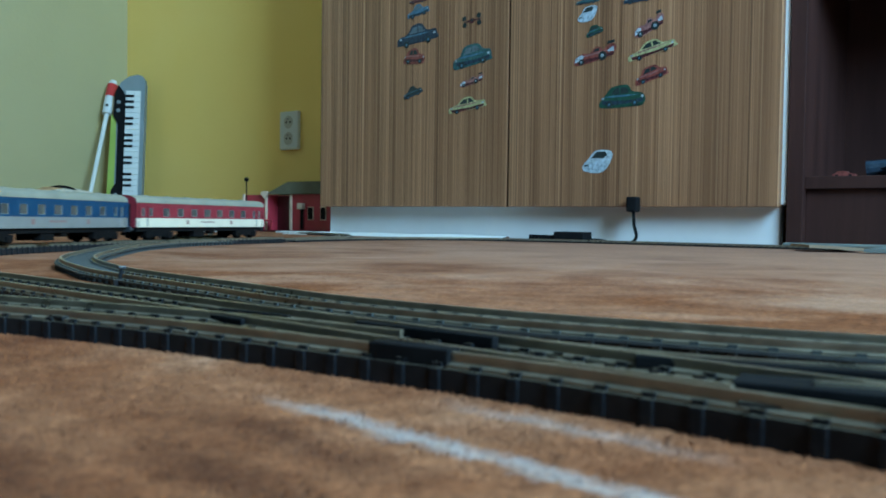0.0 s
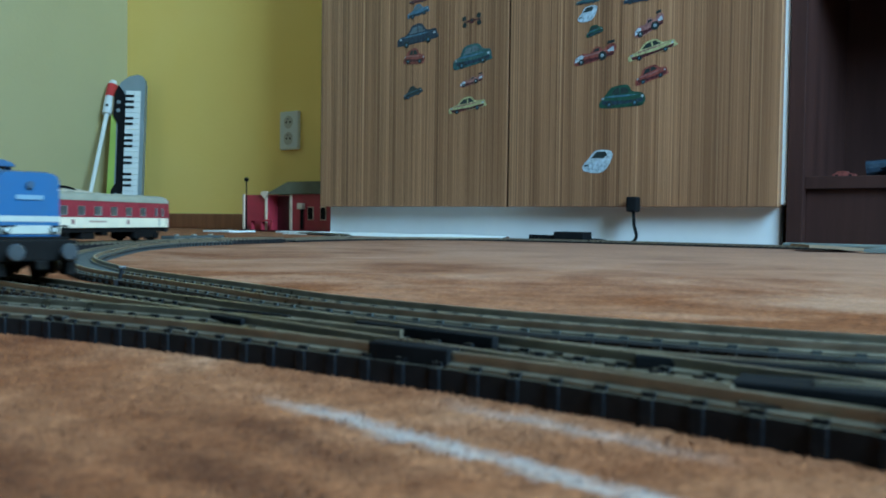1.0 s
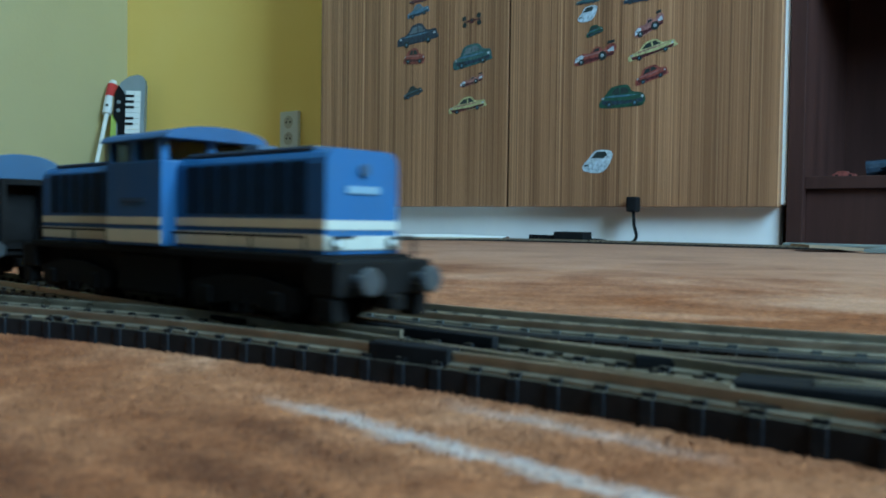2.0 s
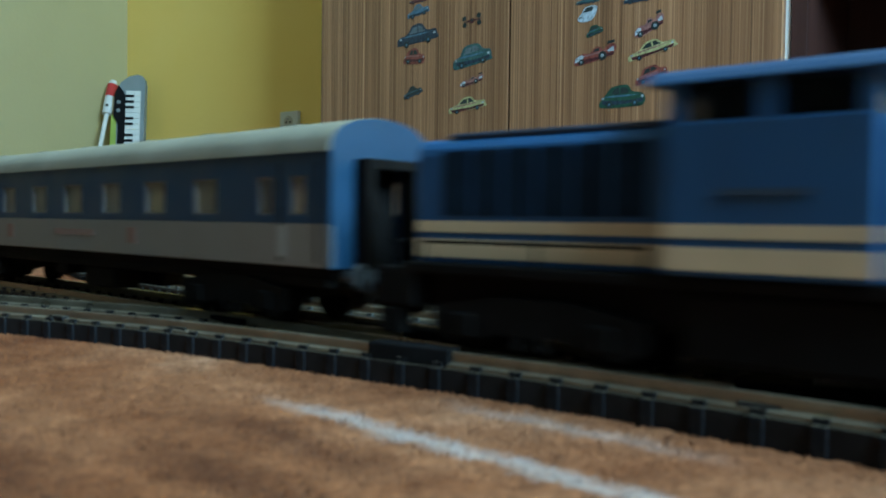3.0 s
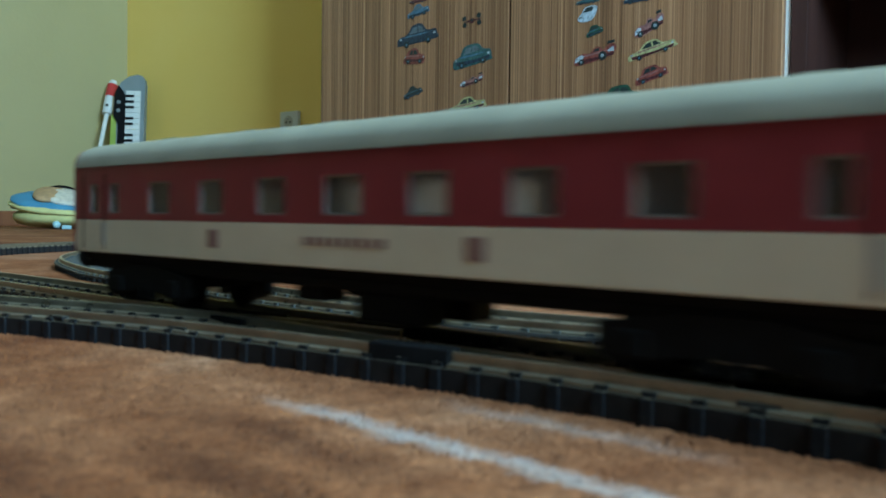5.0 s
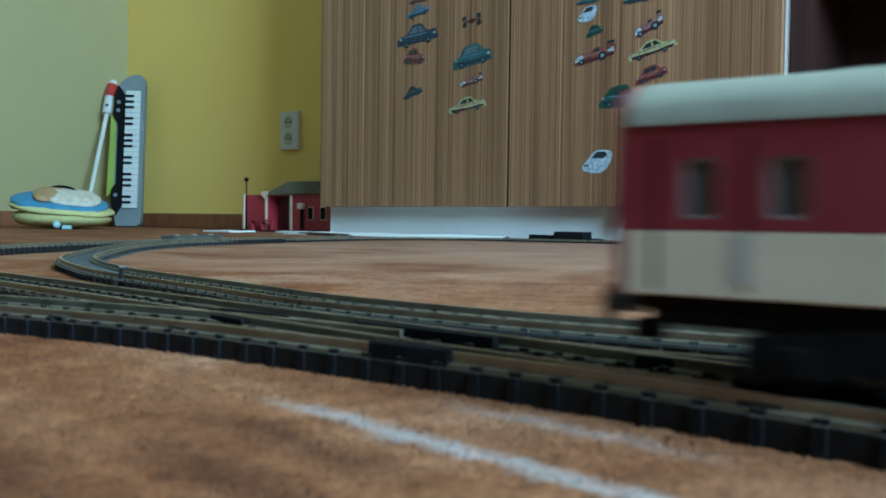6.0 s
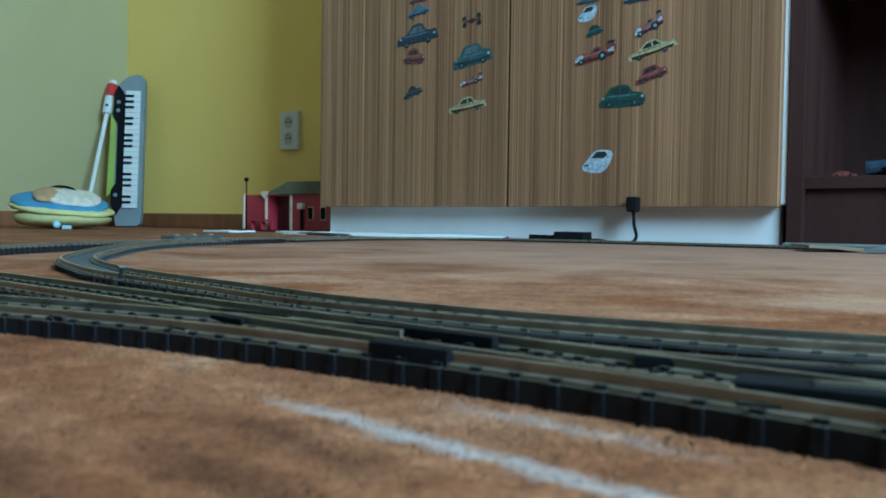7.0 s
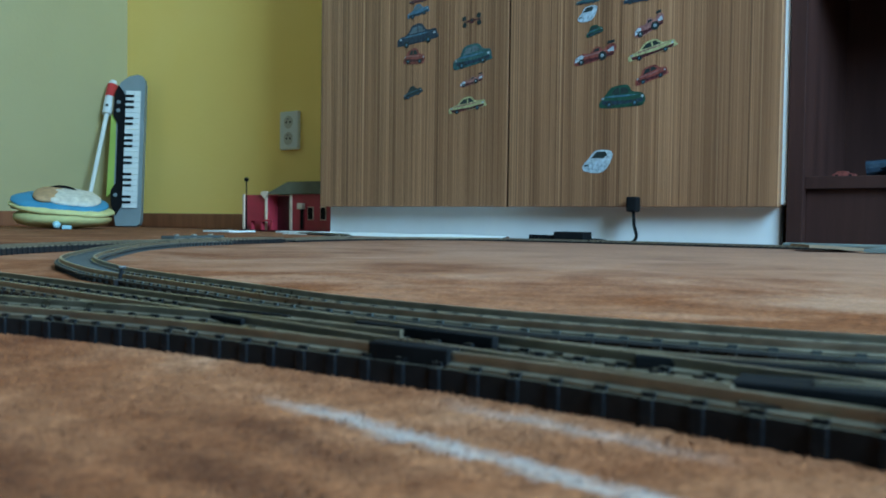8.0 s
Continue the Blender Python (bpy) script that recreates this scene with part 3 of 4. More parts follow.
    for s in (-1, 1):
        end = B()
        slab(end, [(-w, SILL), (-0.0058, SILL), (-0.0058, GUT - 0.002), (0.0058, GUT - 0.002), (0.0058, SILL), (w, SILL), (w, GUT)] + arch(0.0074, w, GUT)[1:-1] + [(-w, GUT)],
             0.0014, Matrix.Translation((s * h, 0, 0)) @ Matrix.Rotation(radians(90), 4, "Z"))
        e = part("end_wall", end, upper, c, end_label)
        x0, x1 = sorted((s * h, s * (h + 0.0042)))
        for q in (-1, 1):
            part("gangway", box(B(), x0, x1, q * 0.0066 - 0.0010, q * 0.0066 + 0.0010, SILL, GUT - 0.0012, 0.0004), CHASSIS, e, "black rubber gangway")
        part("gangway", box(B(), x0, x1, -0.0056, 0.0056, GUT - 0.0034, GUT - 0.0012, 0.0004), CHASSIS, e, "black rubber gangway")
        part("gangway_door", box(B(), min(s * (h - 0.003), s * (h - 0.002)), max(s * (h - 0.003), s * (h - 0.002)), -0.0058, 0.0058, SILL, GUT - 0.002), CHASSIS, e)
        buffers(c, s * (h - 0.001), s, SILL - 0.0018)
        bogie(c, s * COACH * 0.34, 0.0270, 0.0052)
    part("sole_bar", box(B(), -h + 0.003, h - 0.003, -w + 0.002, w - 0.002, SILL - 0.0042, SILL - 0.0018, 0.0005), CHASSIS, c)
    for x, l, d in ((0.010, 0.018, 0.0058), (-0.014, 0.008, 0.0030)):
        for s in (-1, 1):
            part("underfloor_box", box(B(), x - l / 2, x + l / 2, s * 0.0072 - 0.0038, s * 0.0072 + 0.0038, SILL - 0.0042 - d, SILL - 0.0042, 0.0006), CHASSIS, c)
    return c


def hood(bm, x0, x1, half, z0, z1, round_by=0.0032):
    """A hood with rounded roof edges."""
    prof = [(-half, z0), (half, z0), (half, z1 - round_by)] + [(half - round_by + round_by * math.cos(a), z1 - round_by + round_by * math.sin(a)) for a in (0.4, 0.8, 1.2, 1.57)]
    prof += [(-y, z) for y, z in prof[:2:-1]] + [(-half, z1 - round_by)]
    return slab(bm, prof, x0 - x1, Matrix.Translation((x1, 0, 0)) @ Matrix.Rotation(radians(90), 4, "Z") @ Matrix.Diagonal((1, -1, 1, 1)) @ Matrix.Rotation(0, 4, "Z"))


def locomotive():
    c = thing("diesel_locomotive", Matrix(), "blue model diesel locomotive with cream stripes and black frame", "model locomotive")
    L, w = LOCO, 0.0103
    xr, xf = -L / 2, L / 2
    xc0, xc1 = xr + 0.0505, xr + 0.0790
    part("hood", hood(B(), xc1, xf, w, 0.0226, 0.0447), LBLUE, c, "long blue engine hood", False)
    part("hood", hood(B(), xr, xc0, w, 0.0226, 0.0447), LBLUE, c, "short blue engine hood")
    part("hood_roof", box(B(), xc1 + 0.003, xf - 0.006, -0.0088, 0.0088, 0.0445, 0.0455, 0.0004), ROOFD, c)
    part("hood_roof", box(B(), xr + 0.006, xc0 - 0.003, -0.0088, 0.0088, 0.0445, 0.0455, 0.0004), ROOFD, c)
    part("exhaust", box(B(), xc1 + 0.018, xc1 + 0.024, -0.003, 0.003, 0.0455, 0.0474, 0.0006), ROOFD, c)
    # cab with window openings all round
    cw = 0.0146
    cab_body = B()
    box(cab_body, xc0, xc1, -cw, cw, 0.0226, 0.0442, 0.0005)
    posts = []
    for sx in (xc0 + 0.0012, xc1 - 0.0012):
        for sy in (-cw + 0.0012, 0.0, cw - 0.0012):
            posts.append(B())
            box(posts[-1], sx - 0.0011, sx + 0.0011, sy - 0.0011, sy + 0.0011, 0.0442, 0.0497)
    for sy in (-cw + 0.0012, cw - 0.0012):
        posts.append(B())
        box(posts[-1], (xc0 + xc1) / 2 - 0.0012, (xc0 + xc1) / 2 + 0.0012, sy - 0.0011, sy + 0.0011, 0.0442, 0.0497)
    cabp = part("cab", cab_body, LBLUE, c, "blue driver's cab with large windows")
    for q in posts:
        part("window_post", q, LBLUE, cabp)
    for sy in (-cw + 0.0012, cw - 0.0012):
        for a, b in ((xc0 + 0.0023, (xc0 + xc1) / 2 - 0.0012), ((xc0 + xc1) / 2 + 0.0012, xc1 - 0.0023)):
            part("pane", box(B(), a, b, sy - 0.0002, sy + 0.0002, 0.0443, 0.0496), CABGLASS, cabp)
    for sx in (xc0 + 0.0012, xc1 - 0.0012):
        for a, b in ((-cw + 0.0023, -0.0011), (0.0011, cw - 0.0023)):
            part("pane", box(B(), sx - 0.0002, sx + 0.0002, a, b, 0.0443, 0.0496), CABGLASS, cabp)
    # dark block fills the cab, standing in for the shade inside
    part("dark_cab_block", box(B(), xc0 + 0.004, xc1 - 0.004, -0.0108, 0.0108, 0.0442, 0.0493, 0.0006), CHASSIS, cabp)
    rf = B()
    prof = [(-cw - 0.0004, 0.0495)] + [(cw * 1.02 * math.sin(a), 0.0497 + 0.0034 * math.cos(a)) for a in np.linspace(-1.5, 1.5, 11)] + [(cw + 0.0004, 0.0495)]
    slab(rf, prof, xc1 - xc0 + 0.006, Matrix.Translation((xc1 + 0.003, 0, 0)) @ Matrix.Rotation(radians(90), 4, "Z"))
    part("cab_roof", rf, CABROOF, c, "dark blue arched cab roof")
    # stripes
    for s in (-1, 1):
        for x0, x1, y in ((xr, xc0, w), (xc0, xc1, cw), (xc1, xf, w)):
            for z0, z1 in ((0.0279, 0.0299), (0.0234, 0.0267)):
                part("stripe", box(B(), x0, x1, min(s * y, s * (y + 0.00015)), max(s * y, s * (y + 0.00015)), z0, z1), STRIPE, c, "cream stripe")
        # door panels whose dark colour carries the shade of the hood side
        for x0, n in ((xc1 + 0.005, 7), (xr + 0.006, 6)):
            for i in range(n):
                x = x0 + i * 0.0068
                part("louvre_door", box(B(), x, x + 0.0060, min(s * w, s * (w + 0.00012)), max(s * w, s * (w + 0.00012)), 0.0308, 0.0422), SIDESHADE, c, "louvred door panel, hood side's shade put into its dark colour")
        part("name_plate", box(B(), (xc0 + xc1) / 2 - 0.006, (xc0 + xc1) / 2 + 0.006, min(s * cw, s * (cw + 0.0003)), max(s * cw, s * (cw + 0.0003)), 0.0338, 0.0348), ROOFD, cabp, "plain number plate bar")
        for ends in ((xr + 0.004, xr + 0.028, xc0 - 0.003), (xc1 + 0.003, xc1 + 0.036, xf - 0.003)):
            rail = B()
            rod(rail, (ends[0], s * 0.0133, 0.0262), (ends[2], s * 0.0133, 0.0262), 0.0003, n=6)
            for x in ends:
                rod(rail, (x, s * 0.0133, 0.0222), (x, s * 0.0133, 0.0264), 0.0003, n=6)
            part("handrail", rail, CHASSIS, c)
    for s, x in ((1, xf), (-1, xr)):
        x0, x1 = sorted((x, x + s * 0.0002))
        part("stripe", box(B(), x0, x1, -w, w, 0.0277, 0.0297), NOSE, c, "white stripe across the hood end")
        x0, x1 = sorted((x, x + s * 0.0004))
        part("lamp_panel", box(B(), x0, x1, -w, w, 0.0234, 0.0264, 0.0002), NOSE, c, "white panel between the lamps")
        for k in (-1, 1):
            lamp = B()
            rod(lamp, (x, k * 0.0080, 0.0249), (x + s * 0.0012, k * 0.0080, 0.0249), 0.0013, n=14)
            hl = part("headlight", lamp, CHASSIS, c, "dark round headlight")
            lens = B()
            rod(lens, (x + s * 0.0012, k * 0.0080, 0.0249), (x + s * 0.0014, k * 0.0080, 0.0249), 0.0008, n=14)
            part("lens", lens, LAMPM, hl)
        top = B()
        rod(top, (x, 0, 0.0405), (x + s * 0.001, 0, 0.0405), 0.0013, n=14)
        part("headlight", top, ROOFD, c)
        part("number_plate", box(B(), *sorted((x, x + s * 0.0004)), -0.0046, 0.0046, 0.0354, 0.0370), PLATEB, c, "pale plain plate on the hood end")
        part("buffer_beam", box(B(), *sorted((x - s * 0.002, x + s * 0.0075)), -0.0136, 0.0136, 0.0142, 0.0215, 0.0006), CHASSIS, c, "black buffer beam")
        part("step", box(B(), *sorted((x + s * 0.001, x + s * 0.0065)), -0.0136, -0.0100, 0.0092, 0.0140, 0.0004), CHASSIS, c)
        part("step", box(B(), *sorted((x + s * 0.001, x + s * 0.0065)), 0.0100, 0.0136, 0.0092, 0.0140, 0.0004), CHASSIS, c)
        buffers(c, x + s * 0.0075, s, 0.0175)
        bogie(c, s * 0.042, 0.0270, 0.0056)
        for k in (-1, 1):
            br = B()
            rod(br, (x + s * 0.004, k * 0.0115, 0.0215), (x + s * 0.004, k * 0.0115, 0.0264), 0.0003, n=6)
            rod(br, (x + s * 0.004, k * 0.0117, 0.0262), (x + s * 0.004, k * 0.006, 0.0262), 0.0003, n=6)
            part("handrail", br, CHASSIS, c)
    part("frame", box(B(), xr - 0.001, xf + 0.001, -0.0136, 0.0136, 0.0205, 0.0224, 0.0004), CHASSIS, c, "black running board")
    part("frame", box(B(), xr + 0.004, xf - 0.004, -0.0100, 0.0100, 0.0150, 0.0206, 0.0004), CHASSIS, c)
    part("fuel_tank", box(B(), -0.016, 0.016, -0.0125, 0.0125, 0.0098, 0.0204, 0.0012), CHASSIS, c, "black fuel tank")
    return c


loco = locomotive()
blue_coach = coach("blue and grey model passenger coach with pale arched roof", BLUE, GREYB, "bright blue end wall")
red_coach = coach("dark red and cream model passenger coach with pale arched roof", RED, CREAM, "dark red end wall")

# ---- things in the far corner ----
def keyboard():
    k = thing("toy_keyboard", ROOM @ pose(-0.990, 0.160, 0.001, 0, 0, 40) @ pose(0, 0, 0, -6, 0, 0), "grey toy keyboard stood on end in the wall corner", "toy keyboard")
    w, h = 0.042, 0.450
    out = [(-w + 0.012, 0), (w - 0.012, 0), (w - 0.003, 0.006), (w, 0.02), (w, h - 0.03), (w - 0.003, h - 0.014), (w - 0.010, h - 0.004), (w - 0.022, h), (-0.006, h - 0.006), (-0.030, h - 0.026), (-w + 0.004, h - 0.05), (-w + 0.004, 0.05)]
    part("case", slab(B(), out, 0.024, Matrix.Translation((0, -0.024, 0))), GREYP, k, "grey rounded plastic case")
    part("control_panel", slab(B(), [(-w - 0.002, 0.06), (-0.030, 0.030), (-0.012, 0.062), (-0.012, h - 0.068), (-0.020, h - 0.052), (-0.034, h - 0.034), (-w - 0.002, h - 0.060), (-w - 0.004, h - 0.125), (-w + 0.010, h - 0.15), (-w + 0.010, 0.125), (-w - 0.004, 0.105)], 0.005, Matrix.Translation((0, -0.029, 0))), BLACKP, k, "black control strip")
    part("side_trim", slab(B(), [(-w - 0.018, 0.085), (-w + 0.009, 0.11), (-w + 0.009, h - 0.14), (-w - 0.012, h - 0.12)], 0.016, Matrix.Translation((0, -0.022, 0))), LIME, k, "lime green grip")
    z0, n = 0.052, 21
    step = (h - 0.050 - z0) / n
    for i in range(n):
        part("white_key", box(B(), -0.0115, 0.031, -0.030, -0.024, z0 + i * step + 0.0004, z0 + (i + 1) * step - 0.0004, 0.0006), KEYW, k)
        if i % 7 not in (2, 6):
            part("black_key", box(B(), -0.0115, 0.013, -0.034, -0.030, z0 + (i + 1) * step - 0.0034, z0 + (i + 1) * step + 0.0034, 0.0006), BLACKP, k)
    for z in (0.09, 0.34, 0.365):
        part("knob", rod(B(), (-0.031, -0.033, z), (-0.031, -0.029, z), 0.0055, n=14), GREYP, k)


keyboard()


def wand():
    foot, tip = Vector((-0.99, 0.020, 0.006)), Vector((-1.085, 0.17, 0.437))
    k = thing("toy_wand", ROOM, "white toy stick with a red and white head", "toy")
    d = tip - foot
    part("stick", rod(B(), foot, foot + d * 0.78, 0.0055, 0.0065), KEYW, k)
    part("handle", rod(B(), foot + d * 0.76, foot + d * 0.88, 0.014, 0.015), KEYW, k, "white plastic handle")
    part("head", rod(B(), foot + d * 0.88, foot + d * 0.97, 0.016, 0.015), paint("red_plastic", (0.45, 0.03, 0.03), 0.4), k, "red collar")
    part("cap", rod(B(), foot + d * 0.97, tip, 0.015, 0.009), KEYW, k)
    bt = B()
    c = foot + d * 0.82
    rod(bt, c + Vector((0.010, -0.010, 0)), c + Vector((0.013, -0.013, 0)), 0.004)
    part("button", bt, BLACKP, k)


wand()


def bag():
    k = thing("child_bag", pose(-0.895, 2.03, 0, 0, 0, 12), "yellow and blue soft child's bag lying on the carpet", "bag")

    def loaf(bm, cx, cz, a, b, hgt, power=0.5, n=36, rings=8, tilt=0.0, rise=0.0):
        rows = []
        for j in range(rings + 1):
            f = -1 + 2 * j / rings
            r = max(0.02, (1 - abs(f) ** 2.6)) ** power
            rows.append([bm.verts.new((cx + a * r * math.copysign(abs(math.cos(t)) ** 0.8, math.cos(t)) * (1 + 0.02 * noise.noise((3 * math.cos(t), f, 1))), b * r * math.sin(t),
                                       cz + f * hgt + tilt * math.cos(t) * a * r + rise * b * r * math.sin(t) + 0.003 * noise.noise((4 * math.cos(t), 4 * math.sin(t), f * 3)))) for t in (2 * math.pi * i / n for i in range(n))])
        for p, q in zip(rows, rows[1:]):
            for i in range(n):
                bm.faces.new((p[i], p[(i + 1) % n], q[(i + 1) % n], q[i]))
        bm.faces.new(rows[0][::-1])
        bm.faces.new(rows[-1])
        return bm
    part("body", loaf(B(), 0.0, 0.026, 0.108, 0.085, 0.026), YELLOW, k, "yellow fabric body", True)
    part("rim", loaf(B(), -0.002, 0.048, 0.116, 0.09, 0.013, 0.4, tilt=-0.10, rise=0.12), YELLOW, k, "yellow padded rim", True)
    part("lid", loaf(B(), -0.006, 0.062, 0.107, 0.084, 0.014, 0.8, tilt=-0.10, rise=0.24), BAGBLUE, k, "blue fabric lid", True)
    part("zip", loaf(B(), 0.0, 0.0385, 0.1125, 0.0885, 0.0022, 0.3, tilt=-0.08), BLACKP, k)
    part("print", loaf(B(), 0.018, 0.074, 0.066, 0.062, 0.014, 0.7, tilt=-0.16, rise=0.26), BAGPALE, k, "plain pale printed patch", True)
    part("print", loaf(B(), -0.028, 0.080, 0.036, 0.058, 0.014, 0.7, tilt=-0.08, rise=0.26), BAGTAN, k, "plain tan printed patch", True)
    hd = B()
    for i in range(16):
        a, b = math.pi * i / 16, math.pi * (i + 1) / 16
        rod(hd, (-0.012 + 0.040 * math.cos(a), 0.028, 0.080 + 0.020 * math.sin(a)), (-0.012 + 0.040 * math.cos(b), 0.028, 0.080 + 0.020 * math.sin(b)), 0.003, n=8)
    part("handle", hd, CHASSIS, k, "dark carrying handle")
    tg = B()
    bmesh.ops.create_icosphere(tg, subdivisions=2, radius=0.009, matrix=Matrix.Translation((0.004, -0.088, 0.010)))
    box(tg, 0.016, 0.036, -0.095, -0.084, 0.0, 0.009, 0.002)
    part("tag", tg, paint("pale_blue_plastic", (0.4, 0.62, 0.68), 0.4), k, "pale blue tag")


bag()


def socket():
    k = thing("wall_socket", ROOM @ pose(-0.378, Y1, 0.2575), "white double wall socket on the yellow wall", "socket")
    part("plate", box(B(), -0.033, 0.033, -0.012, 0, -0.049, 0.049, 0.003), KEYW, k)
    for z in (-0.021, 0.021):
        # flat disc and black dots; the recesses' shade is in their colours
        bm = B()
        rod(bm, (0, -0.0125, z), (0, -0.0120, z), 0.0165, n=24)
        well = part("well", bm, paint("shaded_ivory", (0.50, 0.48, 0.42), 0.5), k, "round socket well")
        for x in (-0.007, 0.007):
            part("hole", rod(B(), (x, -0.0131, z), (x, -0.0124, z), 0.0026, n=10), BLACKP, well)
        part("earth_pin", rod(B(), (0, -0.020, z + 0.008), (0, -0.0124, z + 0.008), 0.0022, n=10), STEEL, well)


socket()


def toy_house():
    k = thing("toy_station", ROOM @ pose(-0.341, 0.055, 0), "red plastic model railway building with grey-green roof", "model building")
    part("wing", box(B(), 0.004, 0.085, 0.0, 0.12, 0.004, 0.086, 0.001), BRICKRED, k, "red flat-roofed wing")
    # the shade of the recess is put into this darker red
    part("link", box(B(), 0.085, 0.165, 0.03, 0.12, 0.004, 0.083, 0.001), HOUSEDK, k, "recessed middle wall, shade put into its darker red")
    part("hall", box(B(), 0.165, 0.325, 0.0, 0.12, 0.004, 0.086, 0.001), BRICKRED, k, "red main hall")
    part("base", box(B(), -0.003, 0.327, -0.012, 0.125, 0.0, 0.004), HOUSEDK, k)
    bm = B()
    slab(bm, [(0.094, 0.0865), (0.330, 0.0865), (0.330, 0.090), (0.300, 0.114), (0.160, 0.114), (0.094, 0.090)], 0.135, Matrix.Translation((0, -0.008, 0)))
    part("roof", bm, ROOFG, k, "grey-green hipped roof")
    for x in (0.002, 0.082, 0.166):
        part("corner_post", box(B(), x - 0.0032, x + 0.0032, -0.004, 0.0, 0.004, 0.088, 0.0008), TRIM, k, "cream corner post")
    cap = B()
    slab(cap, [(0.068, 0.088), (0.082, 0.076), (0.096, 0.088), (0.090, 0.094), (0.074, 0.094)], 0.004, Matrix.Translation((0, -0.0085, 0)))
    part("bracket", cap, TRIM, k)
    for x0, x1, z0, z1 in ((0.198, 0.206, 0.008, 0.052), (0.222, 0.236, 0.030, 0.056), (0.262, 0.276, 0.030, 0.056)):
        w = part("window", box(B(), x0 - 0.002, x1 + 0.002, -0.002, -0.0002, z0 - 0.002, z1 + 0.002, 0.0004), TRIM if z0 > 0.02 else HOUSEDK, k)
        part("pane", box(B(), x0, x1, -0.003, -0.002, z0, z1), BLACKP, w)
    part("awning", box(B(), 0.196, 0.212, -0.012, -0.0005, 0.052, 0.066, 0.001), TRIM, k)
    bench = B()
    box(bench, 0.045, 0.125, -0.022, -0.008, 0.024, 0.028, 0.0006)
    for x in (0.05, 0.085, 0.12):
        box(bench, x - 0.002, x + 0.002, -0.020, -0.010, 0.004, 0.024)
    part("platform_bench", bench, BRICKRED, k)
    lamp = thing("model_lamp_post", ROOM @ pose(-0.302, 0.030, 0), "small dark model lamp post beside the red building", "model lamp post")
    part("post", rod(B(), (0, 0, 0), (0, 0, 0.118), 0.0022, 0.0014), CHASSIS, lamp)
    part("foot", rod(B(), (0, 0, 0), (0, 0, 0.004), 0.008, 0.006), CHASSIS, lamp)
    bm = B()
    bmesh.ops.create_icosphere(bm, subdivisions=2, radius=0.0055, matrix=Matrix.Translation((0, 0, 0.121)))
    part("lantern", bm, CHASSIS, lamp)


toy_house()

# ---- stickers on the doors ----
COLOURS = {"navy": (0.035, 0.055, 0.085), "blue": (0.10, 0.20, 0.30), "red": (0.27, 0.075, 0.06), "teal": (0.06, 0.14, 0.14), "pink": (0.34, 0.17, 0.16), "dark": (0.035, 0.05, 0.05), "lemon": (0.50, 0.50, 0.24),
           "white": (0.55, 0.66, 0.76), "green": (0.035, 0.10, 0.065), "brown": (0.10, 0.03, 0.035), "silver": (0.40, 0.47, 0.52), "slate": (0.15, 0.19, 0.22)}
INK = {k: paint("sticker_" + k, [0.66 * q for q in v], 0.35, 160.0, 0.5) for k, v in COLOURS.items()}


SHAPES = {
    "side": ([(-0.50, -0.25), (-0.47, 0.0), (-0.25, 0.12), (-0.10, 0.45), (0.12, 0.48), (0.26, 0.15), (0.46, 0.12), (0.50, -0.10), (0.46, -0.32), (-0.42, -0.35)],
             [(-0.20, 0.12), (-0.08, 0.37), (0.02, 0.39), (0.02, 0.11)], [(0.05, 0.11), (0.05, 0.39), (0.11, 0.38), (0.21, 0.12)]),
    "beetle": ([(-0.50, -0.30), (-0.36, 0.10), (-0.22, 0.42), (0.10, 0.50), (0.22, 0.20), (0.42, 0.10), (0.50, -0.15), (0.45, -0.42), (0.33, -0.47), (-0.38, -0.48)],
               [(-0.24, 0.10), (-0.15, 0.36), (-0.06, 0.38), (-0.06, 0.10)], [(-0.03, 0.10), (-0.03, 0.39), (0.08, 0.38), (0.16, 0.13)]),
    "front": ([(-0.50, -0.22), (-0.46, -0.46), (0.05, -0.50), (0.34, -0.30), (0.50, 0.16), (0.48, 0.40), (0.28, 0.46), (-0.12, 0.40), (-0.32, 0.06)],
              [(-0.24, 0.08), (-0.06, 0.36), (0.24, 0.40), (0.32, 0.28), (0.20, 0.12)], [(-0.46, -0.22), (-0.30, -0.18), (-0.30, -0.25), (-0.45, -0.29)]),
    "saloon": ([(-0.50, -0.42), (-0.48, -0.05), (-0.30, 0.10), (-0.18, 0.46), (0.16, 0.50), (0.30, 0.22), (0.48, 0.10), (0.50, -0.20), (0.46, -0.36), (-0.30, -0.46)],
               [(-0.22, 0.12), (-0.13, 0.38), (0.00, 0.40), (0.00, 0.14)], [(0.03, 0.14), (0.03, 0.40), (0.13, 0.40), (0.22, 0.18)]),
    "open": ([(-0.50, -0.30), (-0.48, -0.02), (-0.28, 0.18), (-0.10, 0.10), (0.02, 0.34), (0.14, 0.30), (0.22, 0.12), (0.36, 0.30), (0.50, 0.24), (0.47, -0.12), (0.10, -0.36), (-0.34, -0.42)],
             [(-0.02, 0.12), (0.03, 0.26), (0.11, 0.24), (0.14, 0.12)], [(0.32, 0.36), (0.34, 0.50), (0.50, 0.48), (0.49, 0.34)]),
    "chassis": ([(-0.50, -0.06), (-0.20, 0.04), (0.0, 0.22), (0.20, 0.04), (0.50, 0.06), (0.50, -0.06), (0.20, -0.08), (0.0, -0.26), (-0.20, -0.08)],
                [(-0.06, -0.06), (-0.03, 0.12), (0.05, 0.12), (0.07, -0.06)], [(-0.36, -0.02), (-0.36, 0.05), (-0.28, 0.05), (-0.28, -0.02)])}


